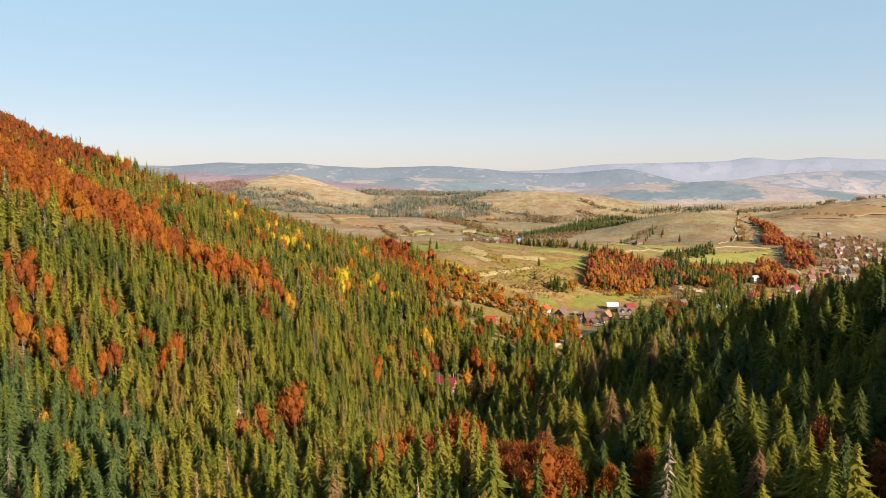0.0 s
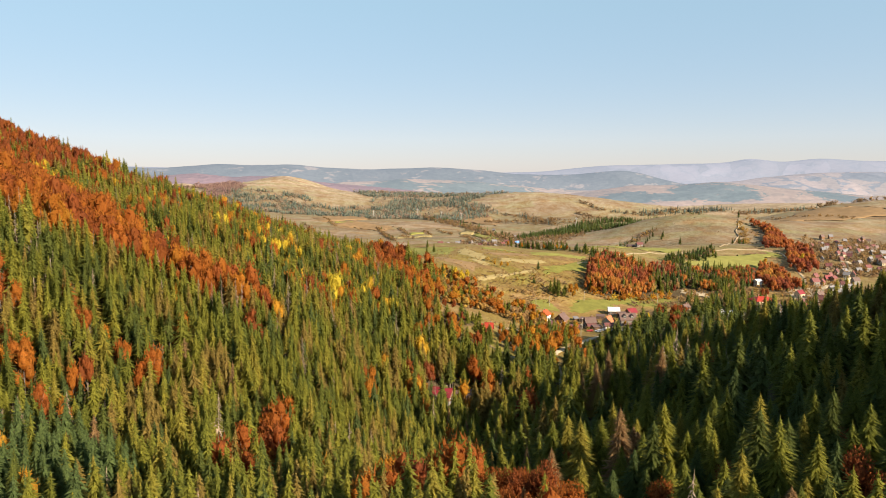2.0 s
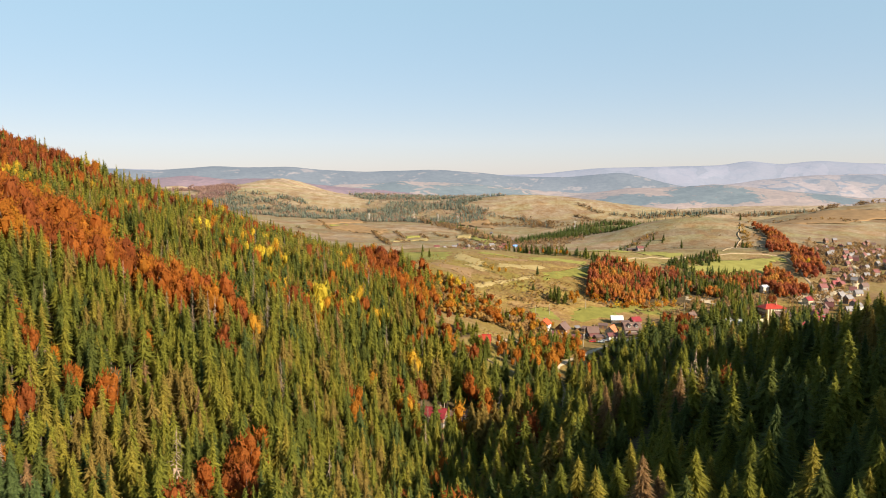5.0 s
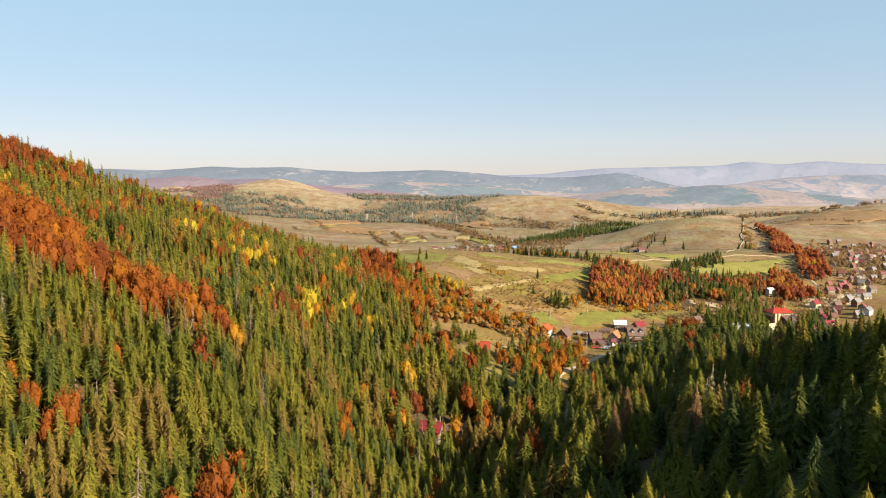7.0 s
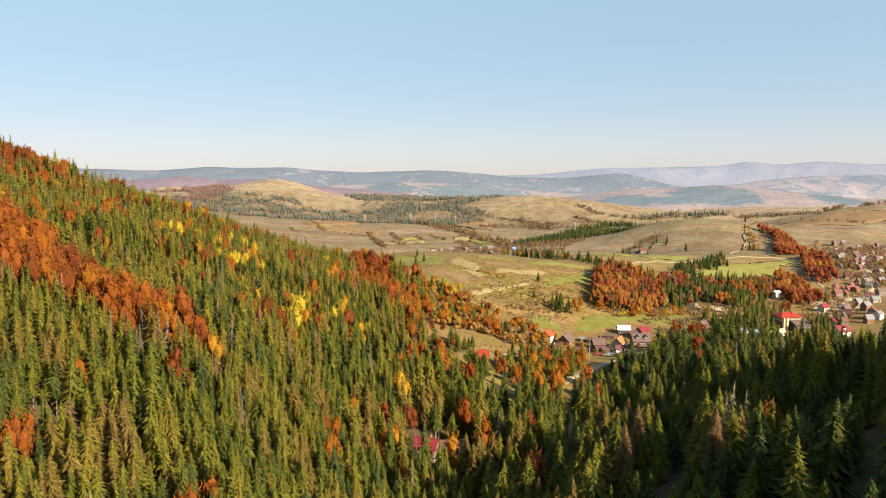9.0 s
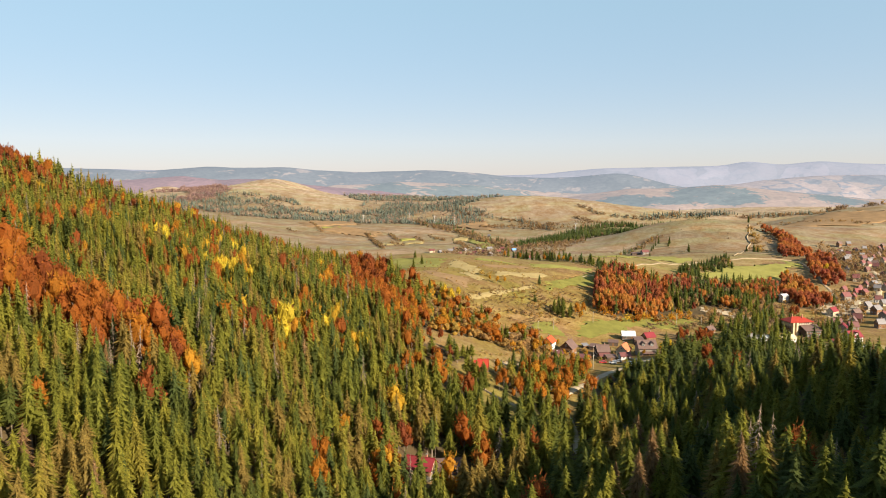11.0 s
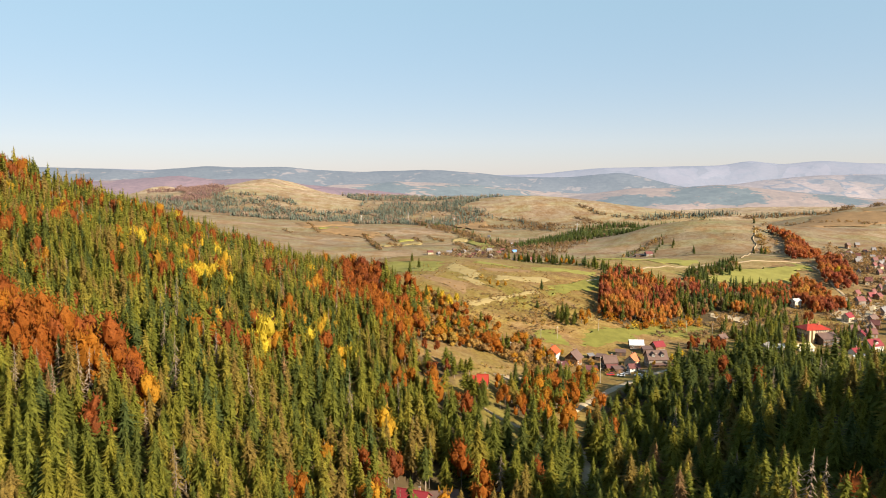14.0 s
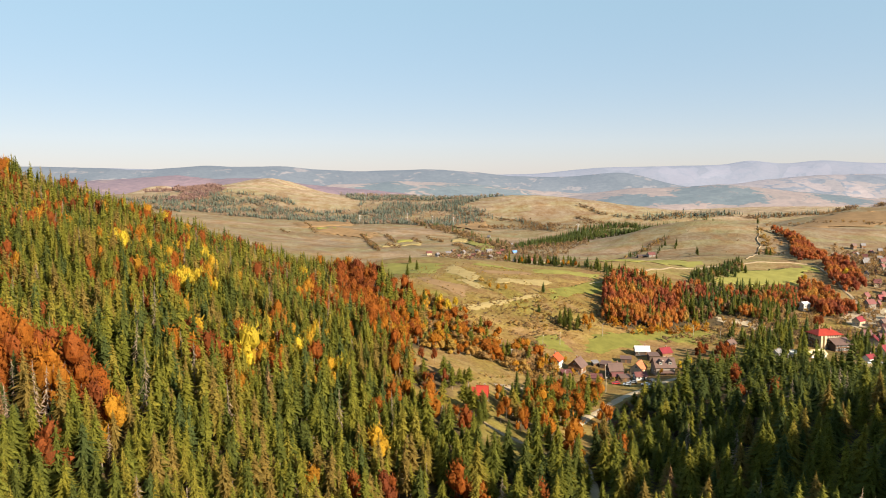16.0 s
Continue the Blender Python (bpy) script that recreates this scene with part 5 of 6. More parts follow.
field("field_straw", "narrow mown strip below the crest", [(30, 590), (26, 580), (60, 566), (66, 574)], HAY, 32)
field("field_hay", "dry grass bank on the meadow", [(44, 520), (40, 500), (84, 520), (86, 534)], STRAW, 33)
field("field_fallow", "brown bank on the meadow", [(34, 556), (30, 540), (72, 548), (76, 560)], PLOUGH, 34)
field("field_hay", "yellow-green meadow on the crest", [(-50, 556), (-52, 618), (0, 580), (-9, 530)], HAY, 8)
field("field_hay", "yellow-green grass strip along the crest", [(78, 578), (80, 562), (128, 562), (136, 576)], HAY, 36)
field("field_straw", "pale strip among sloping fields", [(-111, 1121), (-116, 1160), (-76, 1165), (-75, 1122)], STRAW, 9)
field("field_straw", "pale narrow field on the slope", [(-74, 1142), (-73, 1185), (-39, 1185), (-41, 1150)], STRAW, 10)
field("field_straw", "pale field in the valley side", [(15, 1229), (21, 1275), (48, 1285), (42, 1234)], STRAW, 11)
for k, (tx, mt, q) in enumerate((("pale strip among sloping fields", STRAW, [(-111, 1170), (-99, 1063), (-74, 1145), (-79, 1189)]), ("pale strip beside a hedge", STRAW, [(-72, 1172), (-68, 1140), (-39, 1167), (-43, 1229)]), ("light green strip on the far slope", HAY, [(-87, 1239), (-83, 1217), (-56, 1247), (-59, 1265)]),
                                 ("pale plot by the far stream", STRAW, [(15, 1266), (19, 1234), (46, 1273), (42, 1296)]), ("light green plot on the far slope", HAY, [(-262, 1383), (-257, 1358), (-216, 1365), (-222, 1386)]), ("brown fallow on the far slope", PLOUGH, [(-327, 1456), (-286, 1360), (-196, 1461), (-233, 1658)]), ("olive pasture below the mast line", PLOUGH, [(9, 1766), (30, 1579), (108, 1447), (117, 1744)]))):
    field("field_strip", tx, q, mt, 50 + k)
field("field_hay", "greenish field in the valley side", [(43, 1195), (52, 1282), (91, 1109), (67, 1020)], HAY, 12)
field("field_hay", "green hill meadow above the wood", [(249, 622), (312, 705), (425, 752), (360, 672)], HAY, 13)
field("field_hay", "green meadow below the pasture hill", [(150, 640), (110, 680), (260, 880), (300, 740)], HAY, 14)
field("field_fallow", "brown fallow strip on the meadow", [(-14, 492), (-20, 515), (18, 480), (14, 452)], PLOUGH, 15)
field("field_fallow", "brown fallow field on the valley side", [(-260, 1330), (-240, 1400), (-130, 1330), (-140, 1260)], PLOUGH, 16)
field("field_fallow", "brown slope beyond the village", [(640, 1130), (560, 1190), (820, 1400), (960, 1240)], PLOUGH, 35)
shrubs("meadow_bushes", "dry golden scrub on the grass slope above a red house", [(-2, 284), (6, 302), (34, 326), (36, 300), (24, 284)], 3.2, 1.3, 1.0, (0.3, 1.0), 89, 0.35)
track("track_upper", "faint dirt track across the grass slope", [(24, 292), (30, 300), (40, 306)], 1.6, TRACK, 14)
field("yard", "pale dry village field", [(250, 372), (252, 398), (300, 412), (305, 375)], STRAW, 19)
field("yard", "pale gravel yard of the village", [(322, 512), (340, 558), (404, 602), (366, 522)], GRAVEL, 20)
field("yard", "pale earth works on the valley side", [(208, 496), (214, 511), (238, 508), (242, 492)], GRAVEL, 21)
field("yard", "pale sand heap below the diggings", [(228, 484), (232, 494), (246, 492), (244, 482)], GRAVEL, 22)


# ---- houses ----
def rough_wall(name, a, b, scale=1.5, rough=0.85, metal=0.0, bump=0.2):
    return surface(name, a, b, scale, rough, bump, metal, 0.25)


PLASTER = rough_wall("white_plaster", (0.52, 0.49, 0.44), (0.62, 0.59, 0.53))
CREAM = rough_wall("cream_plaster", (0.46, 0.37, 0.24), (0.54, 0.44, 0.30))
TIMBER = rough_wall("brown_timber", (0.16, 0.085, 0.045), (0.24, 0.13, 0.07))
DARK_TIMBER = rough_wall("dark_timber", (0.07, 0.05, 0.04), (0.12, 0.085, 0.065))
STONE = rough_wall("grey_stone", (0.17, 0.15, 0.13), (0.25, 0.22, 0.19), 2.5)
RED_TIN = rough_wall("red_metal_sheet", (0.27, 0.024, 0.010), (0.33, 0.033, 0.014), 0.8, 0.6, 0.0, 0.1)
ORANGE_TILE = rough_wall("orange_roof_tile", (0.34, 0.115, 0.055), (0.43, 0.16, 0.08), 3.0, 0.75)
BROWN_TIN = rough_wall("brown_metal_sheet", (0.095, 0.058, 0.046), (0.145, 0.086, 0.07), 0.9, 0.65)
MAROON_TIN = rough_wall("maroon_metal_sheet", (0.105, 0.037, 0.033), (0.15, 0.052, 0.046), 0.9, 0.65)
CRIMSON_TIN = rough_wall("crimson_metal_sheet", (0.15, 0.011, 0.016), (0.2, 0.018, 0.024), 0.9, 0.65)
FADED_TIN = rough_wall("faded_red_metal_sheet", (0.125, 0.038, 0.036), (0.18, 0.058, 0.052), 0.9, 0.7)
GREY_TIN = rough_wall("grey_roof_sheet", (0.13, 0.12, 0.125), (0.21, 0.195, 0.195), 0.9, 0.65)
WHITE_TIN = rough_wall("white_roof_sheet", (0.44, 0.44, 0.44), (0.54, 0.54, 0.53), 0.9, 0.5)
BLUE_TIN = rough_wall("blue_roof_sheet", (0.10, 0.22, 0.50), (0.14, 0.28, 0.58), 0.9, 0.45)
BRICK = rough_wall("chimney_brick", (0.32, 0.14, 0.09), (0.42, 0.20, 0.13), 4.0)
FRAME = rough_wall("white_frame", (0.70, 0.69, 0.66), (0.78, 0.77, 0.74))
DOORWOOD = rough_wall("door_wood", (0.14, 0.07, 0.035), (0.20, 0.11, 0.055))


def glass_material():
    m, n, l, p = nodes_of("window_glass")
    tc = n.new("ShaderNodeTexCoord").outputs["Object"]
    r = ramp(n, [(0.3, (0.02, 0.025, 0.03)), (0.7, (0.06, 0.07, 0.08))])
    l.new(noise_tex(n, l, tc, 1.2), r.inputs[0])
    l.new(r.outputs[0], p.inputs["Base Color"])
    p.inputs["Roughness"].default_value = 0.08
    p.inputs["IOR"].default_value = 1.5
    return m


GLASS = glass_material()


def box_bm(sx, sy, sz, cx=0, cy=0, cz=0, bevel=0.0):
    bm = bmesh.new()
    bmesh.ops.create_cube(bm, size=1, matrix=Matrix.Translation((cx, cy, cz)) @ Matrix.Diagonal((sx, sy, sz, 1)))
    if bevel:
        bmesh.ops.bevel(bm, geom=bm.edges[:], offset=bevel, segments=1, affect="EDGES")
    return bm


def finish(bm, name, *mats):
    me = bpy.data.meshes.new(name)
    bmesh.ops.recalc_face_normals(bm, faces=bm.faces[:])
    bm.to_mesh(me)
    bm.free()
    for m in mats:
        me.materials.append(m)
    return me


def prism(points, x0, x1):
    """A profile in y and z drawn out along x."""
    bm = bmesh.new()
    a = [bm.verts.new((x0, y, z)) for y, z in points]
    b = [bm.verts.new((x1, y, z)) for y, z in points]
    bm.faces.new(a)
    bm.faces.new(b[::-1])
    for i in range(len(points)):
        j = (i + 1) % len(points)
        bm.faces.new((a[i], b[i], b[j], a[j]))
    return bm


def roof_slope(x0, x1, y0, z0, y1, z1, thick=0.16):
    """One slope from the eave (y0, z0) up to the ridge (y1, z1)."""
    return prism([(y0, z0), (y1, z1), (y1, z1 + thick), (y0, z0 + thick)], x0, x1)


PANE_MESHES = {}


def window(parent, x, y, z, w, h, facing):
    """A framed window on a wall; facing is the wall's turn in degrees."""
    key = (round(w, 1), round(h, 1))
    if key not in PANE_MESHES:
        fb = box_bm(w, 0.10, h)
        inner = bmesh.ops.inset_region(fb, faces=[f for f in fb.faces if f.normal.y < -0.9], thickness=0.11, depth=-0.05)
        PANE_MESHES[key] = (finish(fb, "window_frame", FRAME), finish(box_bm(w - 0.2, 0.03, h - 0.2, 0, -0.045, 0), "pane", GLASS))
    fr, pn = PANE_MESHES[key]
    win = part("window", fr, parent, "", pose(x, y, z, 0, 0, facing))
    part("pane", pn, win)
    return win


def house(label, x, y, w, d, wall_h, rise, rz, wall_mat, roof_mat, name="house", storeys=1, over=0.5, gable_mat=None, chimney=True, dormers=0, porch=False, windows=True, base=1.6, balcony=False, dz=0.0, plinth_mat=None):
    """A gabled house: w along the ridge, d across it, on a stone plinth that follows the ground."""
    ob = new(name)
    ob.empty_display_size = 0.5
    ob.matrix_basis = pose(x, y, gz(x, y) + dz, 0, 0, rz)
    hw, hd = w / 2, d / 2
    part("plinth", finish(box_bm(w + 0.2, d + 0.2, base + 0.4, 0, 0, -base / 2 + 0.2), "plinth", plinth_mat or STONE), ob)
    part("wall", finish(box_bm(w, d, wall_h - 0.4, 0, 0, 0.4 + (wall_h - 0.4) / 2), "wall", wall_mat), ob)
    gp = [(-hd, 0), (hd, 0), (0, rise)]
    for sx in (-1, 1):
        bm = prism([(p, wall_h + q) for p, q in gp], sx * hw - 0.14 * (sx > 0), sx * hw + 0.14 * (sx < 0))
        part("gable", finish(bm, "gable", gable_mat or wall_mat), ob)
    k = rise / hd
    for sy in (-1, 1):
        part("roof_slope", finish(roof_slope(-hw - over, hw + over, sy * (hd + over), wall_h - k * over, 0, wall_h + rise + 0.01), "roof_slope", roof_mat), ob)
    part("ridge_cap", finish(box_bm(w + 2 * over, 0.35, 0.14, 0, 0, wall_h + rise + 0.2), "ridge_cap", roof_mat), ob)
    if chimney:
        ch = part("chimney", finish(box_bm(0.6, 0.6, 1.9, w * 0.22, d * 0.12, wall_h + rise * 0.76 + 0.6, 0.03), "chimney", BRICK), ob)
        part("chimney_cap", finish(box_bm(0.8, 0.8, 0.12, w * 0.22, d * 0.12, wall_h + rise * 0.76 + 1.61), "chimney_cap", STONE), ch)
    if windows:
        for s in range(storeys):
            z = 1.75 + s * 2.8
            if z + 0.8 > wall_h:
                break
            nx = max(2, int(w / 3.2))
            for i in range(nx):
                px = -hw + w * (i + 0.5) / nx
                if not (s == 0 and i == nx // 2):
                    window(ob, px, -hd - 0.03, z, 1.1, 1.3, 0)
                window(ob, px, hd + 0.03, z, 1.1, 1.3, 180)
            for py in (-d * 0.22, d * 0.22):
                window(ob, -hw - 0.03, py, z, 1.0, 1.3, -90)
                window(ob, hw + 0.03, py, z, 1.0, 1.3, 90)
        if rise > 2.2:
            window(ob, -hw - 0.03, 0, wall_h + rise * 0.35, 1.0, 1.1, -90)
            window(ob, hw + 0.03, 0, wall_h + rise * 0.35, 1.0, 1.1, 90)
        nx = max(2, int(w / 3.2))
        door = part("door", finish(box_bm(1.0, 0.12, 2.05, -hw + w * (nx // 2 + 0.5) / nx, -hd - 0.04, 1.42, 0.02), "door", DOORWOOD), ob)
        part("door_handle", finish(box_bm(0.05, 0.08, 0.14, -hw + w * (nx // 2 + 0.5) / nx + 0.38, -hd - 0.13, 1.4), "door_handle", GREY_TIN), door)
    for i in range(dormers):
        px = -hw + w * (i + 0.5) / dormers
        dw, z0 = 1.0, wall_h + rise * 0.18
        dm = part("dormer", finish(box_bm(2 * dw, hd * 0.7, rise * 0.52, px, -hd * 0.47, z0 + rise * 0.22), "dormer", wall_mat), ob)
        for sx in (-1, 1):
            bm = bmesh.new()
            q = [(px + sx * (dw + 0.25), z0 + rise * 0.42), (px, z0 + rise * 0.72), (px, z0 + rise * 0.72 + 0.14), (px + sx * (dw + 0.25), z0 + rise * 0.42 + 0.14)]
            f, g = [bm.verts.new((a, -hd * 0.95, b)) for a, b in q], [bm.verts.new((a, -hd * 0.02, b)) for a, b in q]
            bm.faces.new(f)
            bm.faces.new(g[::-1])
            for i2 in range(4):
                bm.faces.new((f[i2], g[i2], g[(i2 + 1) % 4], f[(i2 + 1) % 4]))
            part("dormer_roof", finish(bm, "dormer_roof", roof_mat), dm)
        window(ob, px, -hd * 0.82 - 0.06, z0 + rise * 0.22, 1.0, 1.0, 0)
    if porch:
        pr = part("porch_roof", finish(roof_slope(-hw * 0.8, hw * 0.8, -hd - 2.4, 2.1, -hd - 0.05, 2.9, 0.12), "porch_roof", roof_mat), ob)
        for sx in (-0.75, 0, 0.75):
            part("post", finish(box_bm(0.16, 0.16, 2.6 + base * 0.5, sx * hw, -hd - 2.2, 0.85 - base * 0.25), "post", TIMBER), pr)
    if balcony:
        bl = part("balcony", finish(box_bm(1.2, d * 0.9, 0.16, -hw - 0.6, 0, 2.9), "balcony", TIMBER), ob)
        part("railing", finish(box_bm(0.08, d * 0.9, 0.9, -hw - 1.18, 0, 3.43), "railing", TIMBER), bl)
    return tagged(ob, label, "house", "houses of the valley")


def shed(label, x, y, w, d, h, rz, roof_mat, wall_mat=None, tilt=0.8):
    """A low shed with a single pitched roof."""
    wall_mat = wall_mat or DARK_TIMBER
    ob = new("shed")
    ob.empty_display_size = 0.4
    ob.matrix_basis = pose(x, y, gz(x, y), 0, 0, rz)
    part("wall", finish(prism([(-d / 2, -1.2), (d / 2, -1.2), (d / 2, h + tilt), (-d / 2, h)], -w / 2, w / 2), "wall", wall_mat), ob)
    part("roof", finish(roof_slope(-w / 2 - 0.35, w / 2 + 0.35, -d / 2 - 0.4, h - 0.02 - 0.4 * tilt / d, d / 2 + 0.3, h + tilt + 0.02 + 0.3 * tilt / d, 0.1), "roof", roof_mat), ob)
    dr = part("door", finish(box_bm(1.2, 0.08, 1.9, 0, -d / 2 - 0.03, 0.95), "door", DOORWOOD), ob)
    part("latch", finish(box_bm(0.2, 0.06, 0.06, 0.4, -d / 2 - 0.1, 1.0), "latch", GREY_TIN), dr)
    return tagged(ob, label, "shed", "sheds of the valley")


# the red house above the clearing: a steep roof that almost reaches the ground, in two bays
# dark plinth instead of stone, standing in for shade under the low roof
red_house = house("small timber house with a steep bright red roof in two bays", RED_HOUSE[0] + 1.3, RED_HOUSE[1], 4.6, 7.0, 2.6, 4.2, -8, DARK_TIMBER, RED_TIN, over=0.4, base=4.0, dz=1.2, plinth_mat=DARK_TIMBER)
part("side_bay", finish(prism([(-3.3, -3.2), (3.3, -3.2), (3.3, 2.4), (0, 6.0), (-3.3, 2.4)], -4.6, -2.45), "side_bay", DARK_TIMBER), red_house)
for sy in (-1, 1):
    part("side_roof", finish(roof_slope(-5.1, -2.95, sy * 4.2, 1.5, 0, 6.15), "side_roof", RED_TIN), red_house)
house("red-roofed timber lodge half hidden among spruces", -10.5, 182, 9, 7, 2.8, 2.6, -18, TIMBER, CRIMSON_TIN, over=0.7)
shed("long shed with a brown metal roof among spruces", -0.5, 186, 9, 5, 2.6, 8, BROWN_TIN)
# the hamlet
RUST_TILE = rough_wall("rust_red_roof_tile", (0.40, 0.060, 0.022), (0.48, 0.085, 0.034), 3.0, 0.75)
house("white house with a rust-red tiled roof", 62.5, 362, 7.2, 6.8, 4.6, 2.8, 62, PLASTER, RUST_TILE, storeys=2)
shed("small brick-red garden shed by the white house", 66, 348, 5, 4, 2.2, 10, MAROON_TIN, TIMBER)
house("brown timber chalet with a brown metal roof", 74.6, 361.5, 8.0, 7.2, 4.4, 3.4, 58, TIMBER, BROWN_TIN, storeys=2, over=1.0, balcony=True)
house("dark timber farmhouse with a grey-brown roof", 94.8, 359, 7.4, 7.4, 4.0, 3.2, 4, DARK_TIMBER, BROWN_TIN, porch=True)
house("low building with a maroon metal roof", 94.5, 352, 6, 4.2, 2.4, 1.3, 4, TIMBER, MAROON_TIN, chimney=False)
shed("low barn with a dark maroon roof", 82, 347, 6.0, 5.0, 2.4, -6, MAROON_TIN)
shed("low shed with a rusty orange roof at the thicket edge", 41.0, 347.7, 8.5, 4.5, 2.2, 8, ORANGE_TILE)
shed("small dark garden shed near the chalet", 88, 376, 3.5, 3, 2.0, 15, GREY_TIN)
shed("weathered timber shed with a brown roof", 93.5, 374, 5.5, 4.5, 2.6, -25, BROWN_TIN)
house("cream plastered house with an orange tiled roof", 108, 359, 8.0, 6.6, 4.4, 3.2, 55, CREAM, ORANGE_TILE, storeys=2)
house("small white-walled house with a maroon roof", 105.5, 347.5, 6.0, 4.6, 2.6, 1.6, 8, PLASTER, MAROON_TIN)
shed("long low open shed with a brown roof", 97.5, 348.5, 5.5, 3.6, 2.2, 6, BROWN_TIN)
house("large grey-stone house with a dark brown roof and dormers", 121.5, 359, 10.5, 8.5, 5.2, 3.8, 2, STONE, BROWN_TIN, storeys=2, dormers=2, over=0.8, porch=True)
house("long house with a bright white metal roof", 122, 400, 8.4, 6.4, 2.8, 2.4, -6, DARK_TIMBER, WHITE_TIN)
shed("dark shed behind the white-roofed house", 109, 388, 6, 4, 2.4, -12, BROWN_TIN)
shed("dark timber barn with a brown roof", 126, 390, 6, 5, 2.8, 0, BROWN_TIN)
house("house with a crimson metal roof", 135.5, 399, 7, 6, 2.4, 2.4, 20, TIMBER, CRIMSON_TIN)
house("small timber cabin beside the bushes", 187, 425, 6, 5, 2.4, 2.0, 30, TIMBER, BROWN_TIN)
# along the wood's edge towards the village
house("white house with a grey roof behind the spruces", 205, 400, 7, 6, 3.2, 2.2, 40, PLASTER, GREY_TIN)
house("low pale house with a light grey roof", 214, 402, 7, 6, 2.6, 1.4, 10, PLASTER, WHITE_TIN)
house("wide house with a pale yellow-grey roof", 232, 406, 11, 7, 2.6, 2.0, 12, PLASTER, rough_wall("pale_yellow_sheet", (0.52, 0.42, 0.24), (0.60, 0.50, 0.30), 0.9, 0.6), storeys=1, chimney=False)
house("white house with magenta-red roofs", 286, 420, 10, 8, 4.2, 3.6, 15, PLASTER, CRIMSON_TIN, storeys=2, dormers=1)
house("small house with a crimson roof by the field", 262, 400, 6, 5, 2.4, 1.8, 20, PLASTER, CRIMSON_TIN)
house("narrow tall white house at the wood's edge", 309, 562, 6.5, 5.5, 6.4, 1.4, 20, PLASTER, WHITE_TIN, storeys=2, chimney=False)


def hotel(x, y, rz):
    """A four-storey lodge with a red hipped roof, a front wing and rows of windows."""
    ob = new("hotel")
    ob.empty_display_size = 1
    ob.matrix_basis = pose(x, y, gz(x, y) - 0.3, 0, 0, rz) @ Matrix.Diagonal((0.82, 0.82, 1.02, 1))
    part("wall", finish(box_bm(20, 13, 11.4, 0, 0, 4.7), "wall", TIMBER), ob)
    part("upper_storey", finish(box_bm(20.3, 13.3, 2.7, 0, 0, 8.95), "upper_storey", CREAM), ob, "cream plastered upper storey")
    bm = bmesh.new()
    low = [bm.verts.new(p) for p in ((-11.6, -8, 10.3), (11.6, -8, 10.3), (11.6, 8, 10.3), (-11.6, 8, 10.3))]
    mid = [bm.verts.new((v.co.x, v.co.y, 10.55)) for v in low]
    top = [bm.verts.new(p) for p in ((-5, 0, 13.5), (5, 0, 13.5))]
    bm.faces.new(low[::-1])
    for i in range(4):
        bm.faces.new((low[i], low[(i + 1) % 4], mid[(i + 1) % 4], mid[i]))
    for f in ((mid[0], mid[1], top[1], top[0]), (mid[1], mid[2], top[1]), (mid[2], mid[3], top[0], top[1]), (mid[3], mid[0], top[0])):
        bm.faces.new(f)
    part("roof", finish(bm, "roof", RED_TIN), ob, "bright red hipped metal roof")
    part("corner_tower", finish(box_bm(1.6, 2.4, 11.2, -8.6, -7.4, 4.6), "corner_tower", CREAM), ob)
    part("corner_tower", finish(box_bm(1.6, 2.4, 11.2, -5.2, -7.4, 4.6), "corner_tower", CREAM), ob)
    for s in range(4):
        for i in range(6):
            window(ob, -3.9 + 2.2 * i, -6.66, 1.6 + 2.6 * s, 1.2, 1.5, 0)
        for i in range(4):
            window(ob, -10.16, -4.2 + 2.8 * i, 1.6 + 2.6 * s, 1.2, 1.5, -90)
            window(ob, 10.16, -4.2 + 2.8 * i, 1.6 + 2.6 * s, 1.2, 1.5, 90)
    wing = part("wing", finish(box_bm(15, 8, 6.2, 6.5, -10.6, 2.2), "wing", DARK_TIMBER), ob, "dark timber front wing")
    part("wing_roof", finish(roof_slope(-1.8, 14.8, -15.4, 5.2, -6.5, 8.4, 0.2), "wing_roof", BROWN_TIN), wing)
    for s in range(2):
        part("gallery", finish(box_bm(15.4, 0.9, 0.18, 6.5, -15.0, 1.0 + 2.5 * s), "gallery", TIMBER), wing)
        for i in range(6):
            window(ob, 0.6 + 2.4 * i, -14.63, 2.1 + 2.5 * s, 1.3, 1.4, 0)
    part("door", finish(box_bm(1.6, 0.1, 2.2, -3.2, -6.56, 1.1), "door", DOORWOOD), ob)
    for cx, cy in ((-3, 2), (4, -2)):
        part("chimney", finish(box_bm(0.8, 0.8, 2.2, cx, cy, 14), "chimney", BRICK), ob)
    return tagged(ob, "large cream lodge with a bright red hipped roof and timber wing", "hotel")


hotel(257, 441, 10)

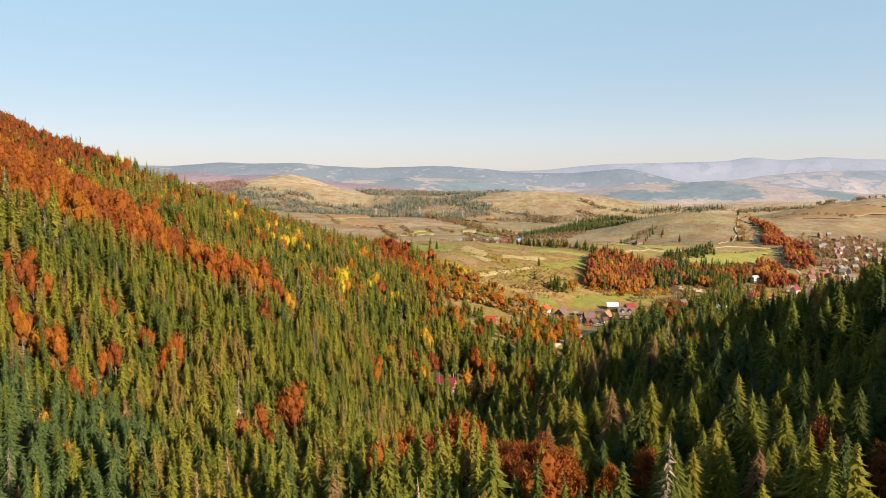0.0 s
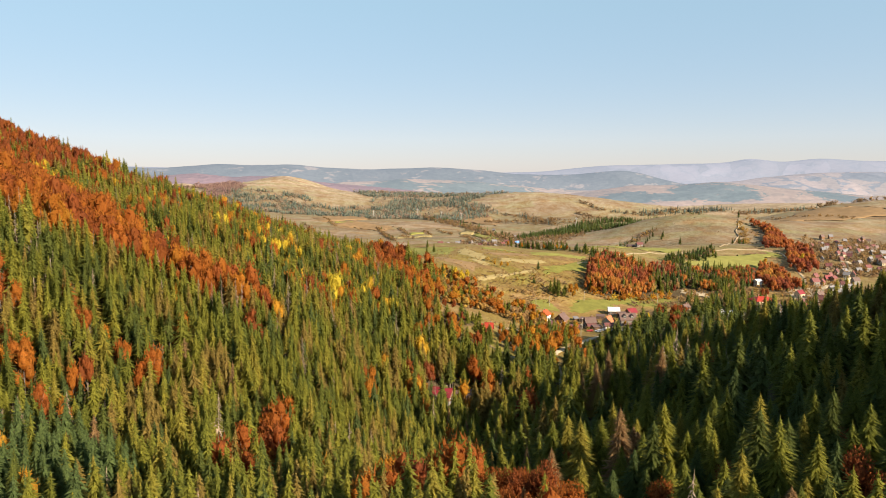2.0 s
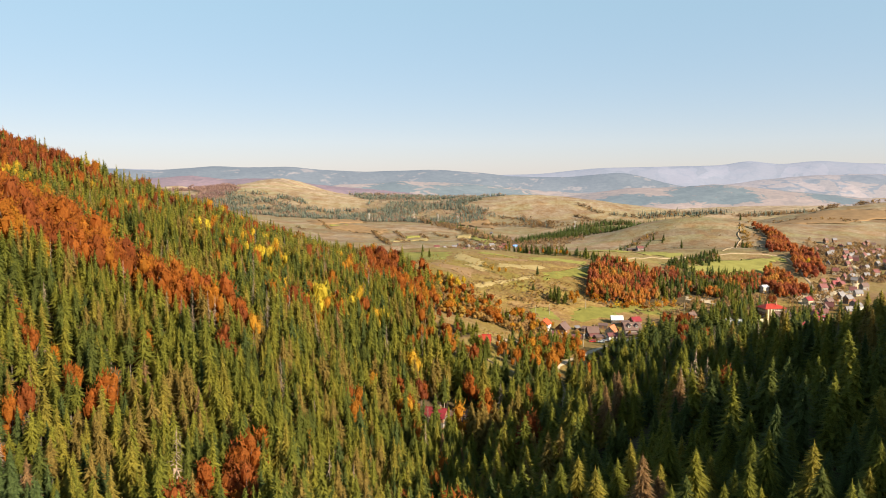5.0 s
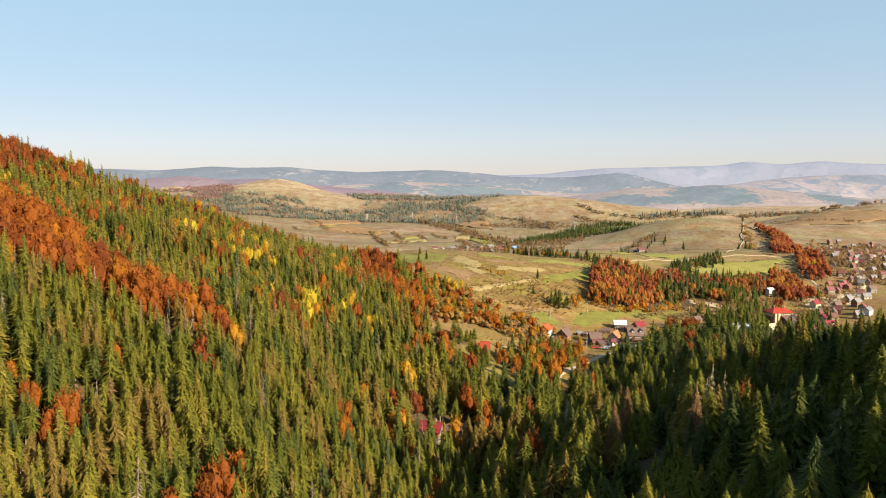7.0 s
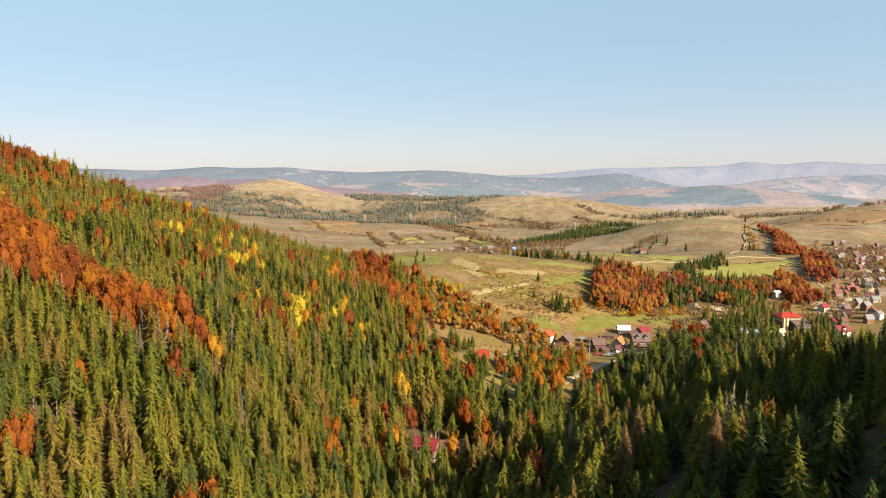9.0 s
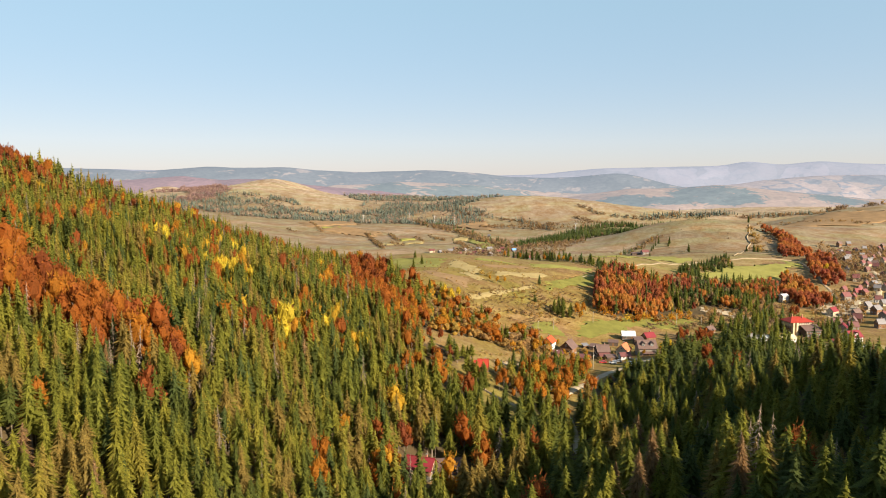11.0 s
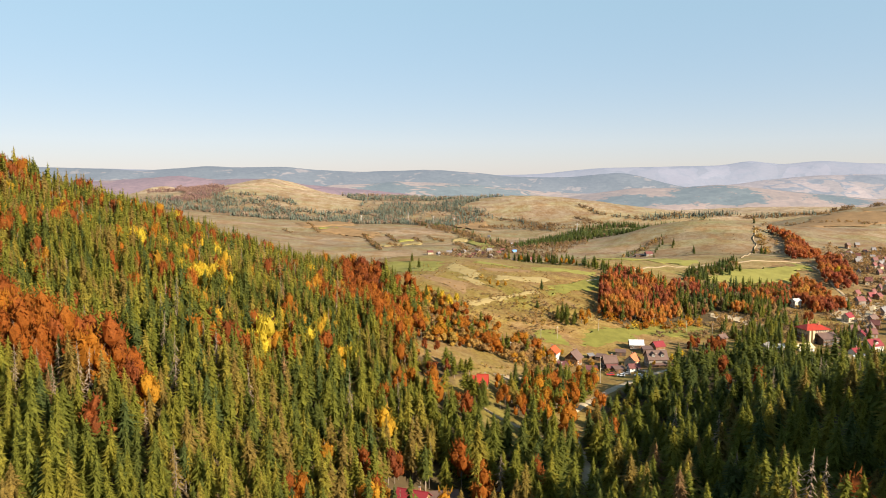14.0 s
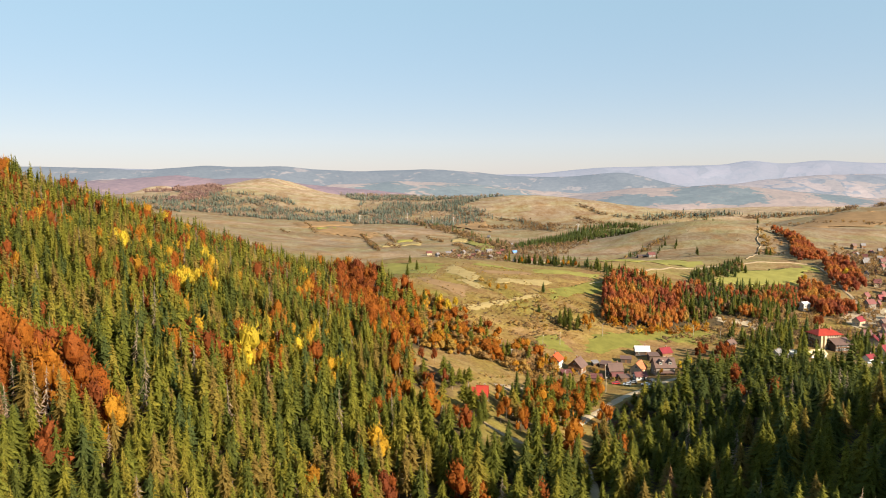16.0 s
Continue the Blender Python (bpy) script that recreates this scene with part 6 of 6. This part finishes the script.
# the lower village, the hamlet behind the meadow and the farm on the hill
rv = np.random.RandomState(17)
VILLAGE = [(330, 520, "crimson", CRIMSON_TIN), (345, 512, "brown", BROWN_TIN), (300, 455, "crimson", CRIMSON_TIN), (312, 462, "maroon", MAROON_TIN), (352, 480, "grey", GREY_TIN), (338, 470, "grey", GREY_TIN), (322, 478, "brown", BROWN_TIN),
           (380, 585, "faded red", FADED_TIN), (392, 592, "faded red", FADED_TIN), (405, 575, "maroon", MAROON_TIN), (398, 555, "grey", GREY_TIN), (420, 620, "faded red", FADED_TIN), (432, 600, "brown", BROWN_TIN), (372, 540, "grey", GREY_TIN),
           (440, 650, "maroon", MAROON_TIN), (455, 660, "grey", GREY_TIN), (470, 690, "maroon", MAROON_TIN), (490, 700, "faded red", FADED_TIN), (462, 720, "grey", GREY_TIN), (505, 735, "maroon", MAROON_TIN), (520, 760, "brown", BROWN_TIN), (492, 770, "grey", GREY_TIN),
           (404, 628, "faded red", FADED_TIN), (414, 622, "crimson", CRIMSON_TIN), (424, 634, "faded red", FADED_TIN), (360, 500, "faded red", FADED_TIN), (334, 492, "maroon", MAROON_TIN), (366, 518, "grey", GREY_TIN), (448, 680, "faded red", FADED_TIN), (478, 730, "maroon", MAROON_TIN), (500, 752, "faded red", FADED_TIN), (308, 476, "maroon", MAROON_TIN),
           (540, 775, "maroon", MAROON_TIN), (512, 800, "grey", GREY_TIN), (550, 810, "maroon", MAROON_TIN), (535, 840, "faded red", FADED_TIN), (570, 850, "maroon", MAROON_TIN), (505, 850, "maroon", MAROON_TIN), (520, 880, "grey", GREY_TIN), (590, 880, "grey", GREY_TIN), (560, 900, "maroon", MAROON_TIN), (600, 830, "brown", BROWN_TIN), (620, 900, "maroon", MAROON_TIN)]
ROOFS = [("maroon", MAROON_TIN), ("grey", GREY_TIN), ("brown", BROWN_TIN), ("maroon", MAROON_TIN), ("brown", BROWN_TIN), ("grey", GREY_TIN), ("faded red", FADED_TIN)]
for k in range(46):          # the village strung along its road, further off
    s = k / 45
    VILLAGE.append((455 + 150 * s + rv.uniform(-26, 60), 640 + 330 * s + rv.uniform(-30, 30), *ROOFS[rv.randint(7)]))
for x, y, tone, mt in VILLAGE:
    w = rv.uniform(5.6, 8) if y < 620 else rv.uniform(5, 7)
    house(f"village house with a {tone} metal roof", x, y, w, w * 0.75, rv.uniform(3, 5), rv.uniform(2.2, 3.4), rv.uniform(-40, 60), PLASTER if rv.rand() < (0.12 if y < 560 else 0.03) else CREAM if rv.rand() < 0.2 else STONE if rv.rand() < 0.5 else TIMBER, mt, storeys=2 if y < 760 else 1)
FAR_HOUSES = [(8, 960, "grey", GREY_TIN), (22, 930, "maroon", MAROON_TIN), (30, 985, "grey", GREY_TIN), (44, 950, "faded red", FADED_TIN), (52, 1000, "grey", GREY_TIN), (60, 965, "maroon", MAROON_TIN), (70, 1010, "grey", GREY_TIN), (36, 905, "maroon", MAROON_TIN), (66, 930, "grey", GREY_TIN), (82, 975, "faded red", FADED_TIN),
              (92, 1020, "maroon", MAROON_TIN), (16, 1000, "brown", BROWN_TIN), (108, 1000, "blue", BLUE_TIN), (140, 1120, "maroon", MAROON_TIN), (122, 1180, "grey", GREY_TIN), (160, 1140, "grey", GREY_TIN), (-20, 960, "maroon", MAROON_TIN), (-8, 940, "grey", GREY_TIN), (92, 1330, "grey", GREY_TIN), (120, 905, "faded red", FADED_TIN), (98, 895, "grey", GREY_TIN)]
for x, y, tone, mt in FAR_HOUSES:
    w = rv.uniform(5.5, 8)
    house(f"small distant hamlet house with a {tone} roof", x, y, w, w * 0.75, rv.uniform(2.6, 3.4), rv.uniform(1.8, 2.5), rv.uniform(-40, 60), CREAM if rv.rand() < 0.25 else STONE, mt)
house("farmhouse with a maroon roof on the pasture hill", 300, 955, 10, 7.5, 3.4, 3.0, 10, STONE, MAROON_TIN)
shed("long dark barn beside the hill farm", 288, 960, 12, 7, 3, 0, BROWN_TIN)


# ---- poles, masts, cars ----
POLE_WOOD = rough_wall("grey_pole_wood", (0.30, 0.25, 0.20), (0.42, 0.36, 0.29))
MAST = rough_wall("pale_mast_metal", (0.45, 0.42, 0.38), (0.55, 0.52, 0.47), 1.0, 0.6, 0.2)


def pole(x, y, h=8.5, rz=0):
    ob = new("utility_pole")
    ob.matrix_basis = pose(x, y, gz(x, y) - 0.2, 0, 0, rz)
    v, f = cone_frustum(0.16, 0.10, 0, h, 8)
    part("shaft", mesh_of("shaft", v, f, [POLE_WOOD]), ob)
    arm = part("crossarm", finish(box_bm(1.8, 0.12, 0.14, 0, -0.14, h - 0.6), "crossarm", POLE_WOOD), ob)
    for sx in (-0.75, 0, 0.75):
        iv, jf = cone_frustum(0.06, 0.04, h - 0.53, h - 0.3, 6, sx, -0.14, sx, -0.14)
        part("insulator", mesh_of("insulator", iv, jf, [FRAME]), arm)
    return tagged(ob, "weathered grey wooden utility pole with a crossarm", "utility pole", "poles of the valley line")


for x, y, rz in ((62, 330, 60), (88, 352, 60), (60, 392, 60), (72, 402, 60), (104, 426, 70), (150, 452, 70), (170, 444, 70), (186, 438, 70), (37, 352, 50), (16, 372, 50), (81, 322, 50), (120, 356, 20)):
    pole(x, y, 8.5, rz)


def cable(a, b, h=8.2):
    """A slack wire between the heads of two poles."""
    cu = bpy.data.curves.new("cable", "CURVE")
    cu.dimensions, cu.bevel_depth, cu.bevel_resolution = "3D", 0.022, 0
    sp = cu.splines.new("POLY")
    sp.points.add(12)
    for i, p in enumerate(sp.points):
        q = i / 12
        p.co = (a[0] + (b[0] - a[0]) * q, a[1] + (b[1] - a[1]) * q, (gz(*a) + h) * (1 - q) + (gz(*b) + h) * q - 2.4 * q * (1 - q), 1)
    cu.materials.append(RUBBER)
    return tagged(new("power_cable", cu), "thin dark power cable slung between wooden poles", "cable", "cables of the valley line")


RUBBER = surface("tyre_rubber", (0.02, 0.02, 0.02), (0.04, 0.04, 0.04), 3, 0.8)
LINE = [(16, 372), (37, 352), (62, 330), (81, 322)]
for a, b in list(zip(LINE, LINE[1:])) + [((60, 392), (72, 402)), ((72, 402), (104, 426)), ((104, 426), (150, 452)), ((170, 444), (186, 438)), ((150, 452), (170, 444)), ((88, 352), (120, 356))]:
    cable(a, b)


def mast(x, y, h):
    ob = new("power_mast")
    ob.matrix_basis = pose(x, y, gz(x, y) - 0.5)
    for sx, sy in ((-1, -1), (1, -1), (1, 1), (-1, 1)):
        v, f = cone_frustum(0.26, 0.18, 0, h, 4, sx * 1.6, sy * 1.6, sx * 0.35, sy * 0.35)
        part("leg", mesh_of("leg", v, f, [MAST]), ob)
    for k in range(1, 5):
        q = 1.6 - 1.25 * k / 5
        part("brace", finish(box_bm(2 * q + 0.3, 2 * q + 0.3, 0.3, 0, 0, h * k / 5), "brace", MAST), ob)
    part("crossarm", finish(box_bm(7, 0.6, 0.5, 0, 0, h * 0.88), "crossarm", MAST), ob)
    return tagged(ob, "pale steel lattice power mast on a far slope", "power mast", "power masts")


for x, y, h in ((-91, 1700, 26), (-26, 1690, 22), (27, 1680, 22), (270, 1330, 26), (-200, 1600, 22)):
    mast(x, y, h)


def car(x, y, rz, paint, tone):
    ob = new("car")
    ob.matrix_basis = pose(x, y, gz(x, y) + 0.24, 0, 0, rz)
    part("body", finish(prism([(-2.1, 0.3), (2.1, 0.3), (2.15, 0.75), (1.2, 0.95), (-1.9, 0.98), (-2.15, 0.7)], -0.86, 0.86), "body", paint), ob)
    part("cabin", finish(prism([(-1.75, 0.96), (0.95, 0.94), (0.35, 1.45), (-1.35, 1.48)], -0.76, 0.76), "cabin", GLASS), ob)
    part("roof", finish(box_bm(1.46, 1.6, 0.06, 0, -0.5, 1.49), "roof", paint), ob)
    for sx in (-1, 1):
        for sy in (-1.3, 1.3):
            bm = bmesh.new()
            bmesh.ops.create_cone(bm, cap_ends=True, segments=12, radius1=0.33, radius2=0.33, depth=0.2, matrix=pose(sx * 0.8, sy, 0.33, 0, 90, 0))
            part("wheel", finish(bm, "wheel", RUBBER), ob)
        part("headlight", finish(box_bm(0.35, 0.06, 0.14, sx * 0.6, 2.14, 0.66), "headlight", FRAME), ob)
    return tagged(ob, f"parked {tone} car beside the village houses", "car", "parked cars")


PAINTS = [(rough_wall(f"{t}_car_paint", a, b, 0.5, 0.25, 0.0, 0.0), t) for t, a, b in (("white", (0.75, 0.75, 0.75), (0.8, 0.8, 0.8)), ("grey", (0.25, 0.26, 0.28), (0.3, 0.31, 0.33)), ("dark", (0.04, 0.04, 0.05), (0.06, 0.06, 0.07)), ("red", (0.4, 0.03, 0.03), (0.45, 0.05, 0.05)))]
for k, (x, y, rz) in enumerate(((96, 338, 80), (100, 341, 70), (109, 339, 10), (91, 341, 85), (258, 392, 95), (263, 393, 95), (268, 394, 95), (274, 395, 95), (280, 397, 95), (340, 515, 30), (350, 522, 40), (362, 530, 30), (104, 333, 60))):
    car(x, y, rz, *PAINTS[k % 4])
